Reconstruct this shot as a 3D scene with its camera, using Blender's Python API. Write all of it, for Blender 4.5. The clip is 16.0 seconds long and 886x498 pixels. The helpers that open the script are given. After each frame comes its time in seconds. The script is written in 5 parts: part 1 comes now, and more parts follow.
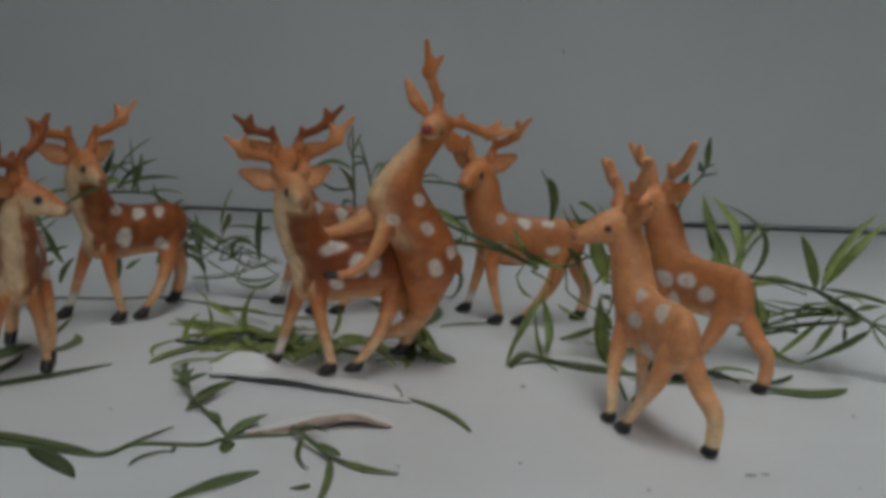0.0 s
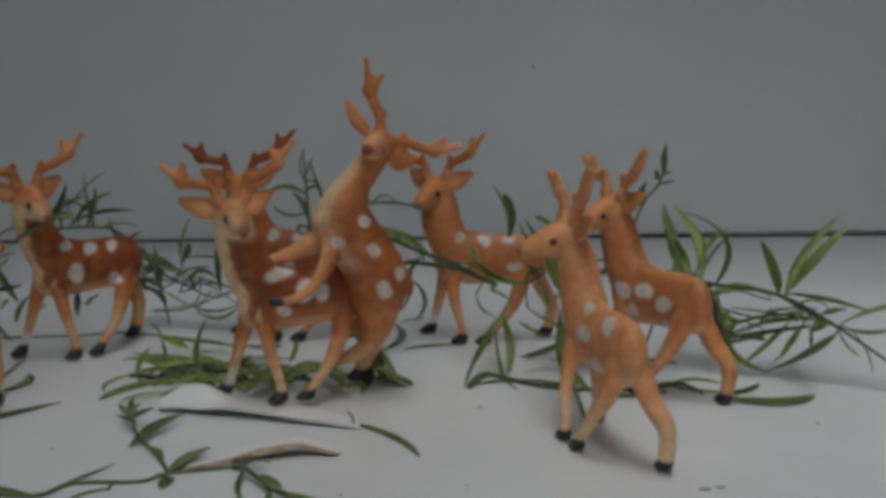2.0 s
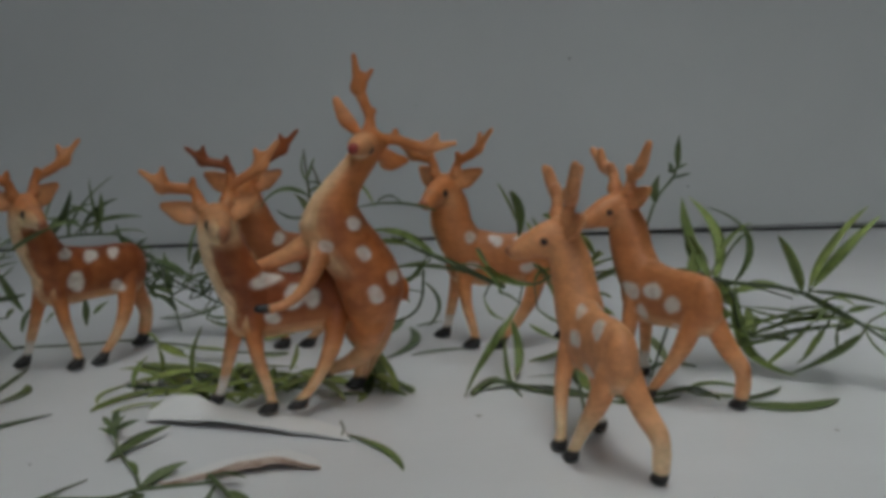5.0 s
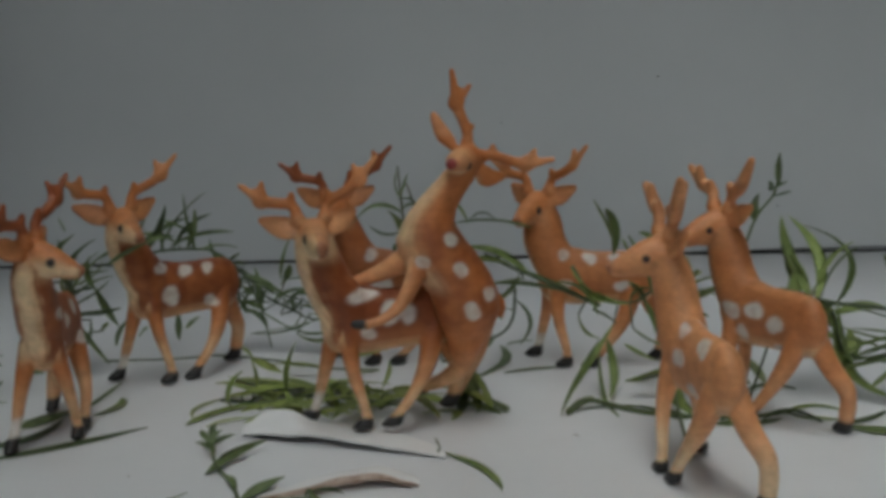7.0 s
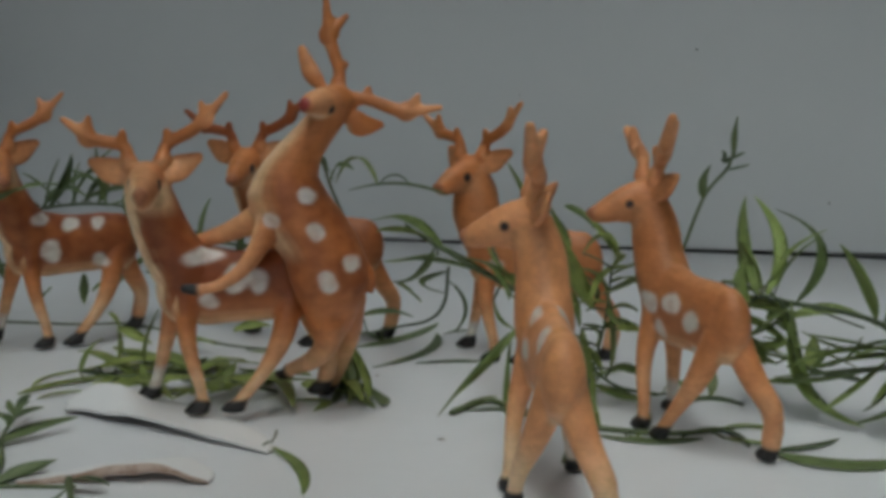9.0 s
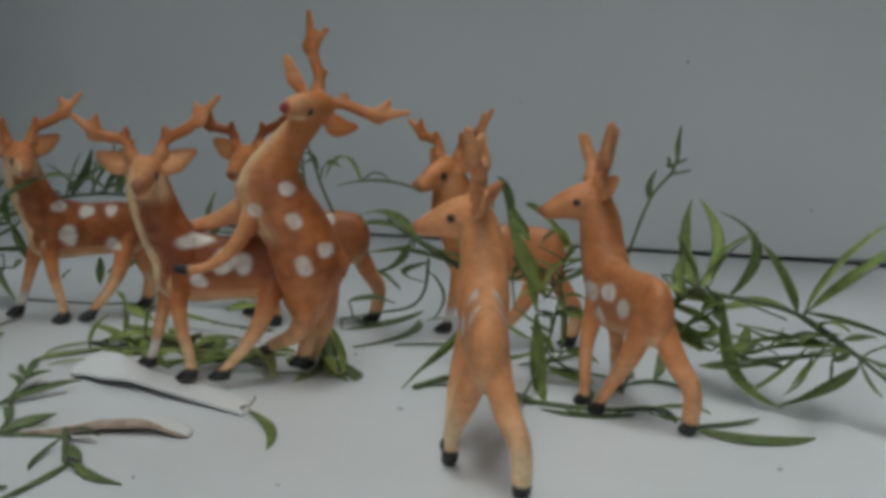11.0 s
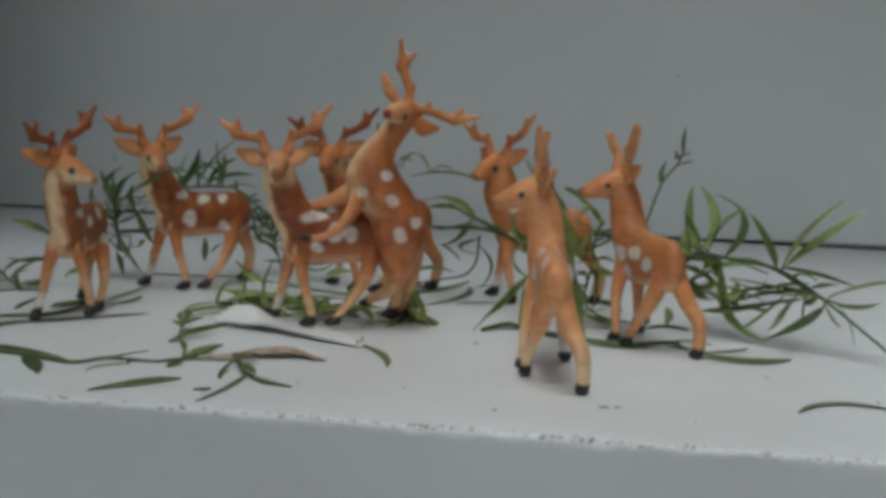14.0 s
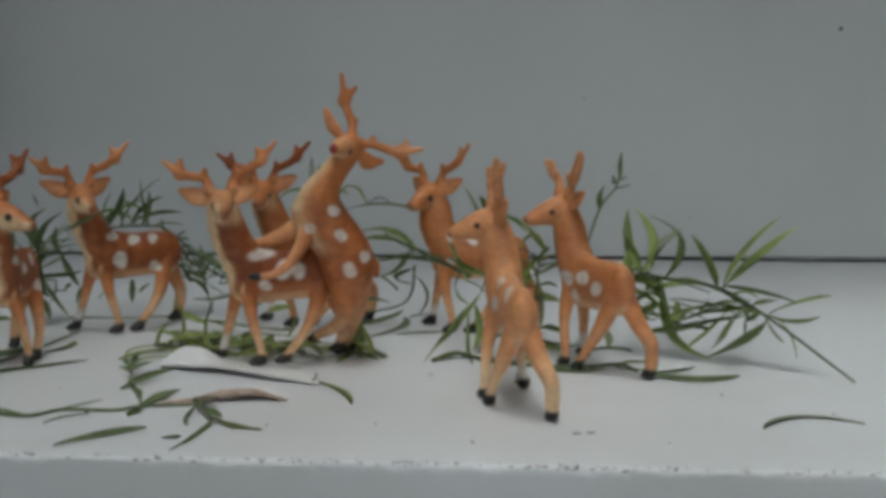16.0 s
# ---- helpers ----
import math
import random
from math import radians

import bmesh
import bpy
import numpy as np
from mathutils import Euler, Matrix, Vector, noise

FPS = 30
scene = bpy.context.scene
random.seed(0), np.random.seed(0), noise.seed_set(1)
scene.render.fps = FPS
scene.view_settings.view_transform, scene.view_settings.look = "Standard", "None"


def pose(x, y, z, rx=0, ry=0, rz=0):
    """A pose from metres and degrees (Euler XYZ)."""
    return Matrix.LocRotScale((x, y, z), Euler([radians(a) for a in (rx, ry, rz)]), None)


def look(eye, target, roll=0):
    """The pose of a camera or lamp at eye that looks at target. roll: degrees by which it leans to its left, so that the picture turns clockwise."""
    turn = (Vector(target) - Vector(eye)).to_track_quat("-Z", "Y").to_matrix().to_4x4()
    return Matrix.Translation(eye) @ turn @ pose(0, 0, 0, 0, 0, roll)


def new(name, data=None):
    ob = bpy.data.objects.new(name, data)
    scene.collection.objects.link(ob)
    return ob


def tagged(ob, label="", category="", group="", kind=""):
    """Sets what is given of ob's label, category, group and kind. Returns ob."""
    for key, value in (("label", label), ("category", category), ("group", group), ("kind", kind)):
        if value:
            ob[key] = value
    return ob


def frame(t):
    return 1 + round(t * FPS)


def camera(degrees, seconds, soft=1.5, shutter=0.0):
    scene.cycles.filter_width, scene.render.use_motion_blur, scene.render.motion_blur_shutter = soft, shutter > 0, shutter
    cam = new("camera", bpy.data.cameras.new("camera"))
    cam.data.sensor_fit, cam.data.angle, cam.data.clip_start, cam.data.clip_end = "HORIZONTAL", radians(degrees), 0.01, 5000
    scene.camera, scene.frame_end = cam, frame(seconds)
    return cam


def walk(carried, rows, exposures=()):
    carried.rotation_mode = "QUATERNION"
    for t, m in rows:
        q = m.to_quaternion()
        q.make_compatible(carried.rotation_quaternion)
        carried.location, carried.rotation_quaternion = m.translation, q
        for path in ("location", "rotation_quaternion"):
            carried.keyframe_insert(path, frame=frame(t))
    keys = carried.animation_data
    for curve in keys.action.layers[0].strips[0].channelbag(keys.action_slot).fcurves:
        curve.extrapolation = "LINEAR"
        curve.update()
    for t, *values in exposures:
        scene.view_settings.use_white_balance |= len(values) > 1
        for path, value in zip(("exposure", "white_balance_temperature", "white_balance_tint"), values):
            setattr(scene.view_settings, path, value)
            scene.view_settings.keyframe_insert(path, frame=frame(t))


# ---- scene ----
cam = camera(38.17, 16.0, soft=4.4)
PATH = [
    (0, (-0.06089, -0.46838, 0.11339), (-0.02285, -0.07753, 0.03728), 3.01),
    (0.5, (-0.05660, -0.46834, 0.11329), (-0.02187, -0.07649, 0.04089), 2.05),
    (1, (-0.05313, -0.46881, 0.11336), (-0.02167, -0.07614, 0.04395), 0.73),
    (1.5, (-0.04897, -0.46425, 0.11354), (-0.01750, -0.07155, 0.04430), 0.77),
    (2, (-0.04005, -0.46279, 0.11181), (-0.00725, -0.07021, 0.04248), 0.29),
    (2.5, (-0.03437, -0.45773, 0.10967), (-0.00490, -0.06479, 0.04088), -0.08),
    (3, (-0.02720, -0.45641, 0.11101), (0.00372, -0.06357, 0.04232), -0.13),
    (3.5, (-0.03009, -0.45754, 0.10901), (0.00486, -0.06429, 0.04470), 0.71),
    (4, (-0.02248, -0.45775, 0.11216), (-0.00192, -0.06365, 0.04682), -0.55),
    (4.2, (-0.01850, -0.45524, 0.11121), (-0.00766, -0.06158, 0.04107), -1.27),
    (6.3, (-0.00951, -0.44538, 0.10940), (-0.00900, -0.05111, 0.04190), -1.42),
    (6.5, (-0.01165, -0.44589, 0.10921), (-0.01554, -0.05137, 0.04336), -1.14),
    (7, (-0.01932, -0.44524, 0.10856), (-0.03626, -0.05060, 0.04553), -1.55),
    (7.5, (-0.00687, -0.44387, 0.10941), (-0.01026, -0.04932, 0.04365), -1.76),
    (8, (0.01386, -0.42334, 0.10822), (0.00130, -0.02759, 0.05142), -0.13),
    (8.5, (0.03602, -0.39024, 0.09342), (-0.00095, 0.00394, 0.03640), 0.55),
    (9, (0.05014, -0.38172, 0.08936), (-0.01727, 0.00768, 0.02755), 0.64),
    (9.2, (0.05910, -0.37856, 0.08618), (-0.01049, 0.01063, 0.02544), 0.62),
    (11.3, (0.07769, -0.43040, 0.09503), (-0.00535, -0.04382, 0.03455), 1.67),
    (11.5, (0.07657, -0.44459, 0.10070), (-0.00661, -0.05750, 0.04376), 1.62),
    (12, (0.07726, -0.47467, 0.09985), (-0.00489, -0.08734, 0.04306), 1.64),
    (12.5, (0.07078, -0.48969, 0.09427), (-0.00974, -0.10204, 0.03730), 1.83),
    (13, (0.07286, -0.51003, 0.09573), (-0.00513, -0.12130, 0.04274), 1.74),
    (13.5, (0.06747, -0.51497, 0.09390), (-0.00630, -0.12517, 0.04271), 1.46),
    (14, (0.06718, -0.51989, 0.09311), (-0.00506, -0.13061, 0.03619), 1.51),
    (14.5, (0.06414, -0.52413, 0.09879), (-0.00925, -0.13399, 0.04975), 1.38),
    (15, (0.05858, -0.52503, 0.09796), (0.00113, -0.13188, 0.05182), 0.39),
    (15.5, (0.04861, -0.52750, 0.09999), (0.01294, -0.13196, 0.05234), 1.52),
    (16, (0.03811, -0.52448, 0.09705), (0.00786, -0.12881, 0.04674), 0.01),
]
walk(cam, [(t, look(eye, target, roll)) for t, eye, target, roll in PATH], exposures=[(t, stops, warm, tint) for t, stops, warm, tint in ((0.0, 0.46, 6350, 4), (4.0, 0.43, 6350, 3.5), (7.5, 0.53, 6320, 2), (9.0, 0.68, 6260, 0.5), (11.5, 0.80, 6200, 0), (13.0, 0.84, 6230, 0.5), (16.0, 0.84, 6300, 1.5))])

# ---- light: overcast daylight, softly brighter from overhead and a little from the left ----
world = bpy.data.worlds.new("world")
scene.world = world
world.use_nodes = True
wn = world.node_tree
sky = wn.nodes.new("ShaderNodeTexSky")
sky.sky_type, sky.sun_disc = 'NISHITA', False
sky.sun_elevation, sky.sun_rotation = radians(72), radians(213)
sky.dust_density, sky.ozone_density = 4.0, 1.0
grey = wn.nodes.new("ShaderNodeHueSaturation")
grey.inputs["Saturation"].default_value = 0.24
wn.links.new(sky.outputs[0], grey.inputs["Color"])
wn.links.new(grey.outputs[0], wn.nodes["Background"].inputs[0])
wn.nodes["Background"].inputs[1].default_value = 0.147
sun = new("sun", bpy.data.lights.new("sun", 'SUN'))
sun.data.energy, sun.data.angle, sun.data.color = 1.06, radians(50), (1.0, 0.99, 0.97)
sun.matrix_world = look((-0.18, -0.28, 1.0), (0, 0, 0))

CM = 0.01


# ---- materials ----
def material(name, rough=0.5, metal=0.0):
    m = bpy.data.materials.new(name)
    m.use_nodes = True
    b = m.node_tree.nodes["Principled BSDF"]
    b.inputs["Roughness"].default_value, b.inputs["Metallic"].default_value = rough, metal
    return m, m.node_tree, b


def node(tree, kind, **values):
    n = tree.nodes.new(kind)
    for key, value in values.items():
        n.inputs[key.replace("_", " ")].default_value = value
    return n


def noise_ramp(tree, scale, low, high, a=0.35, b=0.65, detail=6.0, stretch=None):
    """A noise in object space, squeezed between two colours."""
    co = tree.nodes.new("ShaderNodeTexCoord")
    n = node(tree, "ShaderNodeTexNoise", Scale=scale, Detail=detail)
    src = co.outputs["Object"]
    if stretch:
        mp = tree.nodes.new("ShaderNodeMapping")
        mp.inputs["Scale"].default_value = stretch
        tree.links.new(src, mp.inputs["Vector"])
        src = mp.outputs[0]
    tree.links.new(src, n.inputs["Vector"])
    r = tree.nodes.new("ShaderNodeValToRGB")
    r.color_ramp.elements[0].position, r.color_ramp.elements[0].color = a, (*low, 1)
    r.color_ramp.elements[1].position, r.color_ramp.elements[1].color = b, (*high, 1)
    tree.links.new(n.outputs[0], r.inputs[0])
    return n, r


def mix(tree, how, fac, a, b):
    m = tree.nodes.new("ShaderNodeMix")
    m.data_type, m.blend_type = 'RGBA', how
    for sock, value in ((m.inputs["Factor"], fac), (m.inputs["A"], a), (m.inputs["B"], b)):
        if isinstance(value, (int, float)):
            sock.default_value = value
        elif isinstance(value, tuple):
            sock.default_value = (*value, 1)
        else:
            tree.links.new(value, sock)
    return m.outputs["Result"]


def bump(tree, bsdf, height, strength, distance):
    b = node(tree, "ShaderNodeBump", Strength=strength, Distance=distance)
    tree.links.new(height, b.inputs["Height"])
    tree.links.new(b.outputs[0], bsdf.inputs["Normal"])


def paint_material(name, base, dirt, rough, speck=0.0):
    """Brushed household paint with faint stains and specks."""
    m, t, b = material(name, rough)
    _, broad = noise_ramp(t, 9.0, dirt, base, 0.28, 0.62)
    fine, spots = noise_ramp(t, 140.0, dirt, (1, 1, 1), 0.24, 0.34, 3.0)
    strokes, _ = noise_ramp(t, 30.0, base, base, stretch=(0.25, 6.0, 1.0))
    colour = mix(t, 'MULTIPLY', speck, broad.outputs[0], spots.outputs[0])
    t.links.new(colour, b.inputs["Base Color"])
    add = t.nodes.new("ShaderNodeMath")
    add.operation = 'MULTIPLY_ADD'
    add.inputs[1].default_value = 0.25
    t.links.new(fine.outputs[0], add.inputs[0])
    t.links.new(strokes.outputs[0], add.inputs[2])
    bump(t, b, add.outputs[0], 0.25, 0.0006)
    return m


WHITE = paint_material("white_paint", (0.80, 0.812, 0.838), (0.70, 0.703, 0.715), 0.42, 0.14)
WALL = paint_material("grey_paint", (0.69, 0.705, 0.712), (0.64, 0.655, 0.662), 0.5, 0.05)
GROUND = paint_material("concrete", (0.17, 0.165, 0.16), (0.12, 0.115, 0.11), 0.9, 0.3)
# dark grey for the added side walls, so they bounce little light
SHADE = paint_material("blocker_dark", (0.10, 0.10, 0.10), (0.07, 0.07, 0.07), 0.9, 0.3)
FLAKE = paint_material("flaking_paint", (0.88, 0.88, 0.88), (0.80, 0.79, 0.78), 0.5, 0.05)
BROWN, _t, _b = material("old_backing", 0.9)
_, _r = noise_ramp(_t, 300, (0.40, 0.27, 0.20), (0.66, 0.53, 0.44))
_t.links.new(_r.outputs[0], _b.inputs["Base Color"])
# brown backing darkened to stand for the shade under the first flake's rim
DIM_BACKING, _t, _b = material("shaded_backing", 0.9)
_, _r = noise_ramp(_t, 250, (0.14, 0.11, 0.095), (0.42, 0.33, 0.28))
_t.links.new(_r.outputs[0], _b.inputs["Base Color"])
GRIT, _t, _b = material("grit", 0.9)
_, _r = noise_ramp(_t, 120, (0.36, 0.345, 0.33), (0.60, 0.585, 0.57), 0.40, 0.64)
_t.links.new(_r.outputs[0], _b.inputs["Base Color"])
DARK, _t, _b = material("dark_gap", 0.95)
_, _r = noise_ramp(_t, 200, (0.01, 0.01, 0.01), (0.035, 0.03, 0.028))
_t.links.new(_r.outputs[0], _b.inputs["Base Color"])

# moulded plastic, painted by hand: colours sit on the mesh, with brushy unevenness on top
PLASTIC, _t, _b = material("painted_plastic", 0.5)
_at = _t.nodes.new("ShaderNodeAttribute")
_at.attribute_name = "paint"
_, _r = noise_ramp(_t, 260, (0.82, 0.77, 0.70), (1.12, 1.10, 1.06), 0.3, 0.68)
_f, _r2 = noise_ramp(_t, 900, (0.9, 0.9, 0.9), (1.04, 1.04, 1.04), 0.35, 0.65, 2.0)
_c = mix(_t, 'MULTIPLY', 0.8, _at.outputs["Color"], _r.outputs[0])
_c = mix(_t, 'MULTIPLY', 0.6, _c, _r2.outputs[0])
_t.links.new(_c, _b.inputs["Base Color"])
_b.inputs["Subsurface Weight"].default_value = 0.12
_b.inputs["Subsurface Radius"].default_value = (0.004, 0.0015, 0.0006)
_b.inputs["Subsurface Scale"].default_value = 0.35
_h, _r3 = noise_ramp(_t, 420, (0.88, 0.85, 0.82), (1.08, 1.08, 1.08), 0.3, 0.7, 3.0, (0.35, 1.0, 1.6))
_c = mix(_t, 'MULTIPLY', 0.6, _c, _r3.outputs[0])
_t.links.new(_c, _b.inputs["Base Color"])
bump(_t, _b, _h.outputs[0], 0.35, 0.0005)


def leaf_material(name, dark, light, dry):
    m, t, b = material(name, 0.5)
    info = t.nodes.new("ShaderNodeObjectInfo")
    ramp = t.nodes.new("ShaderNodeValToRGB")
    ramp.color_ramp.elements[0].color, ramp.color_ramp.elements[1].color = (*dark, 1), (*light, 1)
    e = ramp.color_ramp.elements.new(0.93)
    e.color = (*light, 1)
    ramp.color_ramp.elements[2].color = (*dry, 1)
    t.links.new(info.outputs["Random"], ramp.inputs[0])
    n, streak = noise_ramp(t, 220, (0.6, 0.62, 0.55), (1.15, 1.15, 1.1), 0.3, 0.7)
    t.links.new(mix(t, 'MULTIPLY', 0.8, ramp.outputs[0], streak.outputs[0]), b.inputs["Base Color"])
    b.inputs["Subsurface Weight"].default_value = 0.08
    b.inputs["Subsurface Radius"].default_value = (0.001, 0.0015, 0.0004)
    bump(t, b, n.outputs[0], 0.35, 0.0004)
    return m


LEAF = leaf_material("leaf_green", (0.13, 0.182, 0.058), (0.30, 0.385, 0.112), (0.42, 0.45, 0.16))
OLD_LEAF = leaf_material("leaf_dark_green", (0.115, 0.165, 0.078), (0.22, 0.29, 0.115), (0.30, 0.34, 0.13))
YOUNG = leaf_material("leaf_yellow_green", (0.17, 0.225, 0.062), (0.37, 0.44, 0.125), (0.48, 0.49, 0.19))
FALLEN = leaf_material("leaf_fallen", (0.07, 0.102, 0.045), (0.15, 0.198, 0.075), (0.21, 0.25, 0.09))
STEM = leaf_material("stem_green", (0.08, 0.108, 0.055), (0.14, 0.18, 0.08), (0.18, 0.16, 0.10))


# ---- mesh helpers ----
def link(name, me, mats, parent=None, label=""):
    for m in mats:
        if m.name not in me.materials:
            me.materials.append(m)
    ob = new(name, me)
    ob.parent = parent
    return tagged(ob, label) if label else ob


def from_bmesh(name, bm, smooth=True):
    me = bpy.data.meshes.new(name)
    bmesh.ops.recalc_face_normals(bm, faces=bm.faces)
    bm.to_mesh(me)
    bm.free()
    if smooth:
        me.polygons.foreach_set("use_smooth", [True] * len(me.polygons))
    return me


def box(bm, x0, y0, z0, x1, y1, z1):
    m = Matrix.Translation(((x0 + x1) / 2, (y0 + y1) / 2, (z0 + z1) / 2)) @ Matrix.Diagonal((x1 - x0, y1 - y0, z1 - z0, 1))
    return bmesh.ops.create_cube(bm, size=1, matrix=m)["verts"]


def spline(points, n):
    """n + 1 places along a smooth curve through the points."""
    p = [Vector(q) for q in points]
    if len(p) == 2:
        return [p[0].lerp(p[1], i / n) for i in range(n + 1)]
    p = [2 * p[0] - p[1], *p, 2 * p[-1] - p[-2]]
    out = []
    for i in range(n + 1):
        s = i / n * (len(p) - 3)
        k = min(int(s), len(p) - 4)
        u = s - k
        a, b, c, d = p[k:k + 4]
        out.append(0.5 * (2 * b + (c - a) * u + (2 * a - 5 * b + 4 * c - d) * u * u + (3 * b - a - 3 * c + d) * u ** 3))
    return out


def tube(bm, points, radii, ref=(0, 0, 1), flat=1.0, n=14, around=14):
    """A closed tapering limb. flat: its thickness along ref as a share of its width."""
    way = spline(points, n)
    rad = [v.x for v in spline([(r, 0, 0) for r in radii], n)]
    ref, rings = Vector(ref), []
    steps = [(0, -0.75, 0.55)] + [(i, 0, 1) for i in range(n + 1)] + [(n, 0.75, 0.55)]
    for i, push, thin in steps:
        t = (way[min(i + 1, n)] - way[max(i - 1, 0)]).normalized()
        side = t.cross(ref)
        side = side.normalized() if side.length > 1e-4 else t.orthogonal().normalized()
        up = side.cross(t)
        c, r = way[i] + t * push * max(rad[i], 1e-3), max(rad[i], 1e-3) * thin
        rings.append([bm.verts.new(c + side * r * math.cos(a) + up * r * flat * math.sin(a)) for a in (2 * math.pi * k / around for k in range(around))])
    for a, b in zip(rings, rings[1:]):
        for k in range(around):
            bm.faces.new((a[k], a[(k + 1) % around], b[(k + 1) % around], b[k]))
    bm.faces.new(rings[0][::-1])
    bm.faces.new(rings[-1])


def ball(bm, c, rx, ry, rz):
    bmesh.ops.create_uvsphere(bm, u_segments=16, v_segments=10, radius=1, matrix=Matrix.Translation(c) @ Matrix.Diagonal((rx, ry, rz, 1)))


def fused(bm, voxel):
    """The limbs melted into one skin; the size stays in centimetres."""
    me = bpy.data.meshes.new("skin")
    bmesh.ops.recalc_face_normals(bm, faces=bm.faces)
    bm.to_mesh(me)
    bm.free()
    ob = new("skin", me)
    melt = ob.modifiers.new("melt", 'REMESH')
    melt.mode, melt.voxel_size = 'VOXEL', voxel
    soft = ob.modifiers.new("soft", 'SMOOTH')
    soft.factor, soft.iterations = 0.5, 6
    out = bpy.data.meshes.new_from_object(ob.evaluated_get(bpy.context.evaluated_depsgraph_get()))
    bpy.data.objects.remove(ob)
    bpy.data.meshes.remove(me)
    return out


# ---- the ledge, the wall, the ground and unseen light blockers ----
BACK, SIDE = 20.0, 70.0


def ledge():
    """A thick painted ledge with a worn, lumpy front arris."""
    bm = bmesh.new()
    profile = [(BACK + 6, -0.35), (BACK + 0.15, -0.35), (BACK, 0.0), (8, 0), (-4, 0), (-12, 0), (-17, 0), (-19.2, 0), (-19.8, 0), (-20.14, -0.008),
               (-20.23, -0.03), (-20.28, -0.08), (-20.3, -0.16), (-20.3, -0.32), (-20.3, -0.55), (-20.3, -1.0), (-20.3, -1.6), (-20.3, -3.5), (-20.3, -14)]
    xs = [-SIDE, -45] + [-24 + 0.1 * i for i in range(481)] + [45, SIDE]
    rows = []
    for x in xs:
        row = []
        for y, z in profile:
            w = max(0.0, 1 - abs(y + 20.15) / 0.6) * max(0.0, 1 - abs(z + 0.1) / 0.3)
            v = Vector((x * 1.7, y * 2, z * 2))
            j = noise.noise(v) * 0.04 + noise.noise(v * 3.1) * 0.08
            low = 0.025 * noise.noise(Vector((x * 0.2, y * 0.2, 3))) if z == 0 and y < BACK - 1 else 0
            row.append(bm.verts.new((x, y - j * w, z + j * 0.6 * w + low * 0.4)))
        rows.append(row)
    for a, b in zip(rows, rows[1:]):
        for k in range(len(profile) - 1):
            bm.faces.new((a[k], a[k + 1], b[k + 1], b[k]))
    bmesh.ops.scale(bm, vec=(CM, CM, CM), verts=bm.verts)
    return tagged(link("ledge", from_bmesh("ledge", bm), [WHITE]), "white painted ledge with a chipped and blistered front edge", "ledge", kind="structure")


LEDGE = ledge()


def wall():
    bm = bmesh.new()
    # its foot rises a little over the ledge towards the right, which leaves a dark joint
    xs = [-SIDE, -20, -10, 0, 5, 10, 14, 18, 24, SIDE]
    foot = [0.09, 0.09, 0.07, 0.08, 0.1, 0.13, 0.17, 0.19, 0.2, 0.2]
    rings = []
    for x, z in zip(xs, foot):
        rings.append([bm.verts.new(p) for p in ((x, BACK, z + 0.1), (x, BACK, 60), (x, BACK + 3, 60), (x, BACK + 3, z), (x, BACK + 0.12, z))])
    for a, b in zip(rings, rings[1:]):
        for k in range(5):
            bm.faces.new((a[k], b[k], b[(k + 1) % 5], a[(k + 1) % 5]))
    bm.faces.new(rings[0][::-1])
    bm.faces.new(rings[-1])
    bmesh.ops.scale(bm, vec=(CM, CM, CM), verts=bm.verts)
    ob = tagged(link("wall_back", from_bmesh("wall_back", bm, False), [WALL]), "plain grey painted wall above the ledge with a dark joint at its foot", "wall", kind="structure")
    bm = bmesh.new()
    box(bm, -SIDE, BACK + 1.2, -0.3, SIDE, BACK + 1.6, 0.9)
    bmesh.ops.scale(bm, vec=(CM, CM, CM), verts=bm.verts)
    link("joint_shadow_gap", from_bmesh("joint", bm, False), [DARK], ob, "dark open joint")
    bm = bmesh.new()
    for x, z, r in ((6.2, 9.03, 0.05), (20.1, 12.85, 0.11), (-1.6, 6.9, 0.03), (12.2, 2.4, 0.04)):
        ball(bm, (x, BACK, z), r, 0.03, r)
    bmesh.ops.scale(bm, vec=(CM, CM, CM), verts=bm.verts)
    tagged(link("wall_speck", from_bmesh("wall_speck", bm), [DARK], ob, "small dark specks on the paint"), kind="stuff")
    # a lifted strip of paint along the foot
    bm = bmesh.new()
    rows = []
    for i in range(70):
        x = 12.0 + i * 0.3
        foot_z = 0.12 + 0.03 * noise.noise(Vector((x * 1.4, 9, 0)))
        h = (0.11 + 0.06 * noise.noise(Vector((x * 0.6, 0, 0)))) * min(1, 0.2 + i / 25)
        lift = 0.09 + 0.05 * noise.noise(Vector((x * 0.9, 4, 0)))
        rows.append([bm.verts.new((x, BACK - 0.03 - lift * (1 - 0.5 * k), foot_z + h * (1 - k))) for k in (0, 0.35, 0.7, 1.0)])
    for a, b in zip(rows, rows[1:]):
        for k in range(3):
            bm.faces.new((a[k], a[k + 1], b[k + 1], b[k]))
    bmesh.ops.solidify(bm, geom=bm.faces[:], thickness=0.03)
    bmesh.ops.scale(bm, vec=(CM, CM, CM), verts=bm.verts)
    link("paint_strip", from_bmesh("paint_strip", bm), [WHITE], ob, "lifted strip of pale paint")
    return ob


wall()


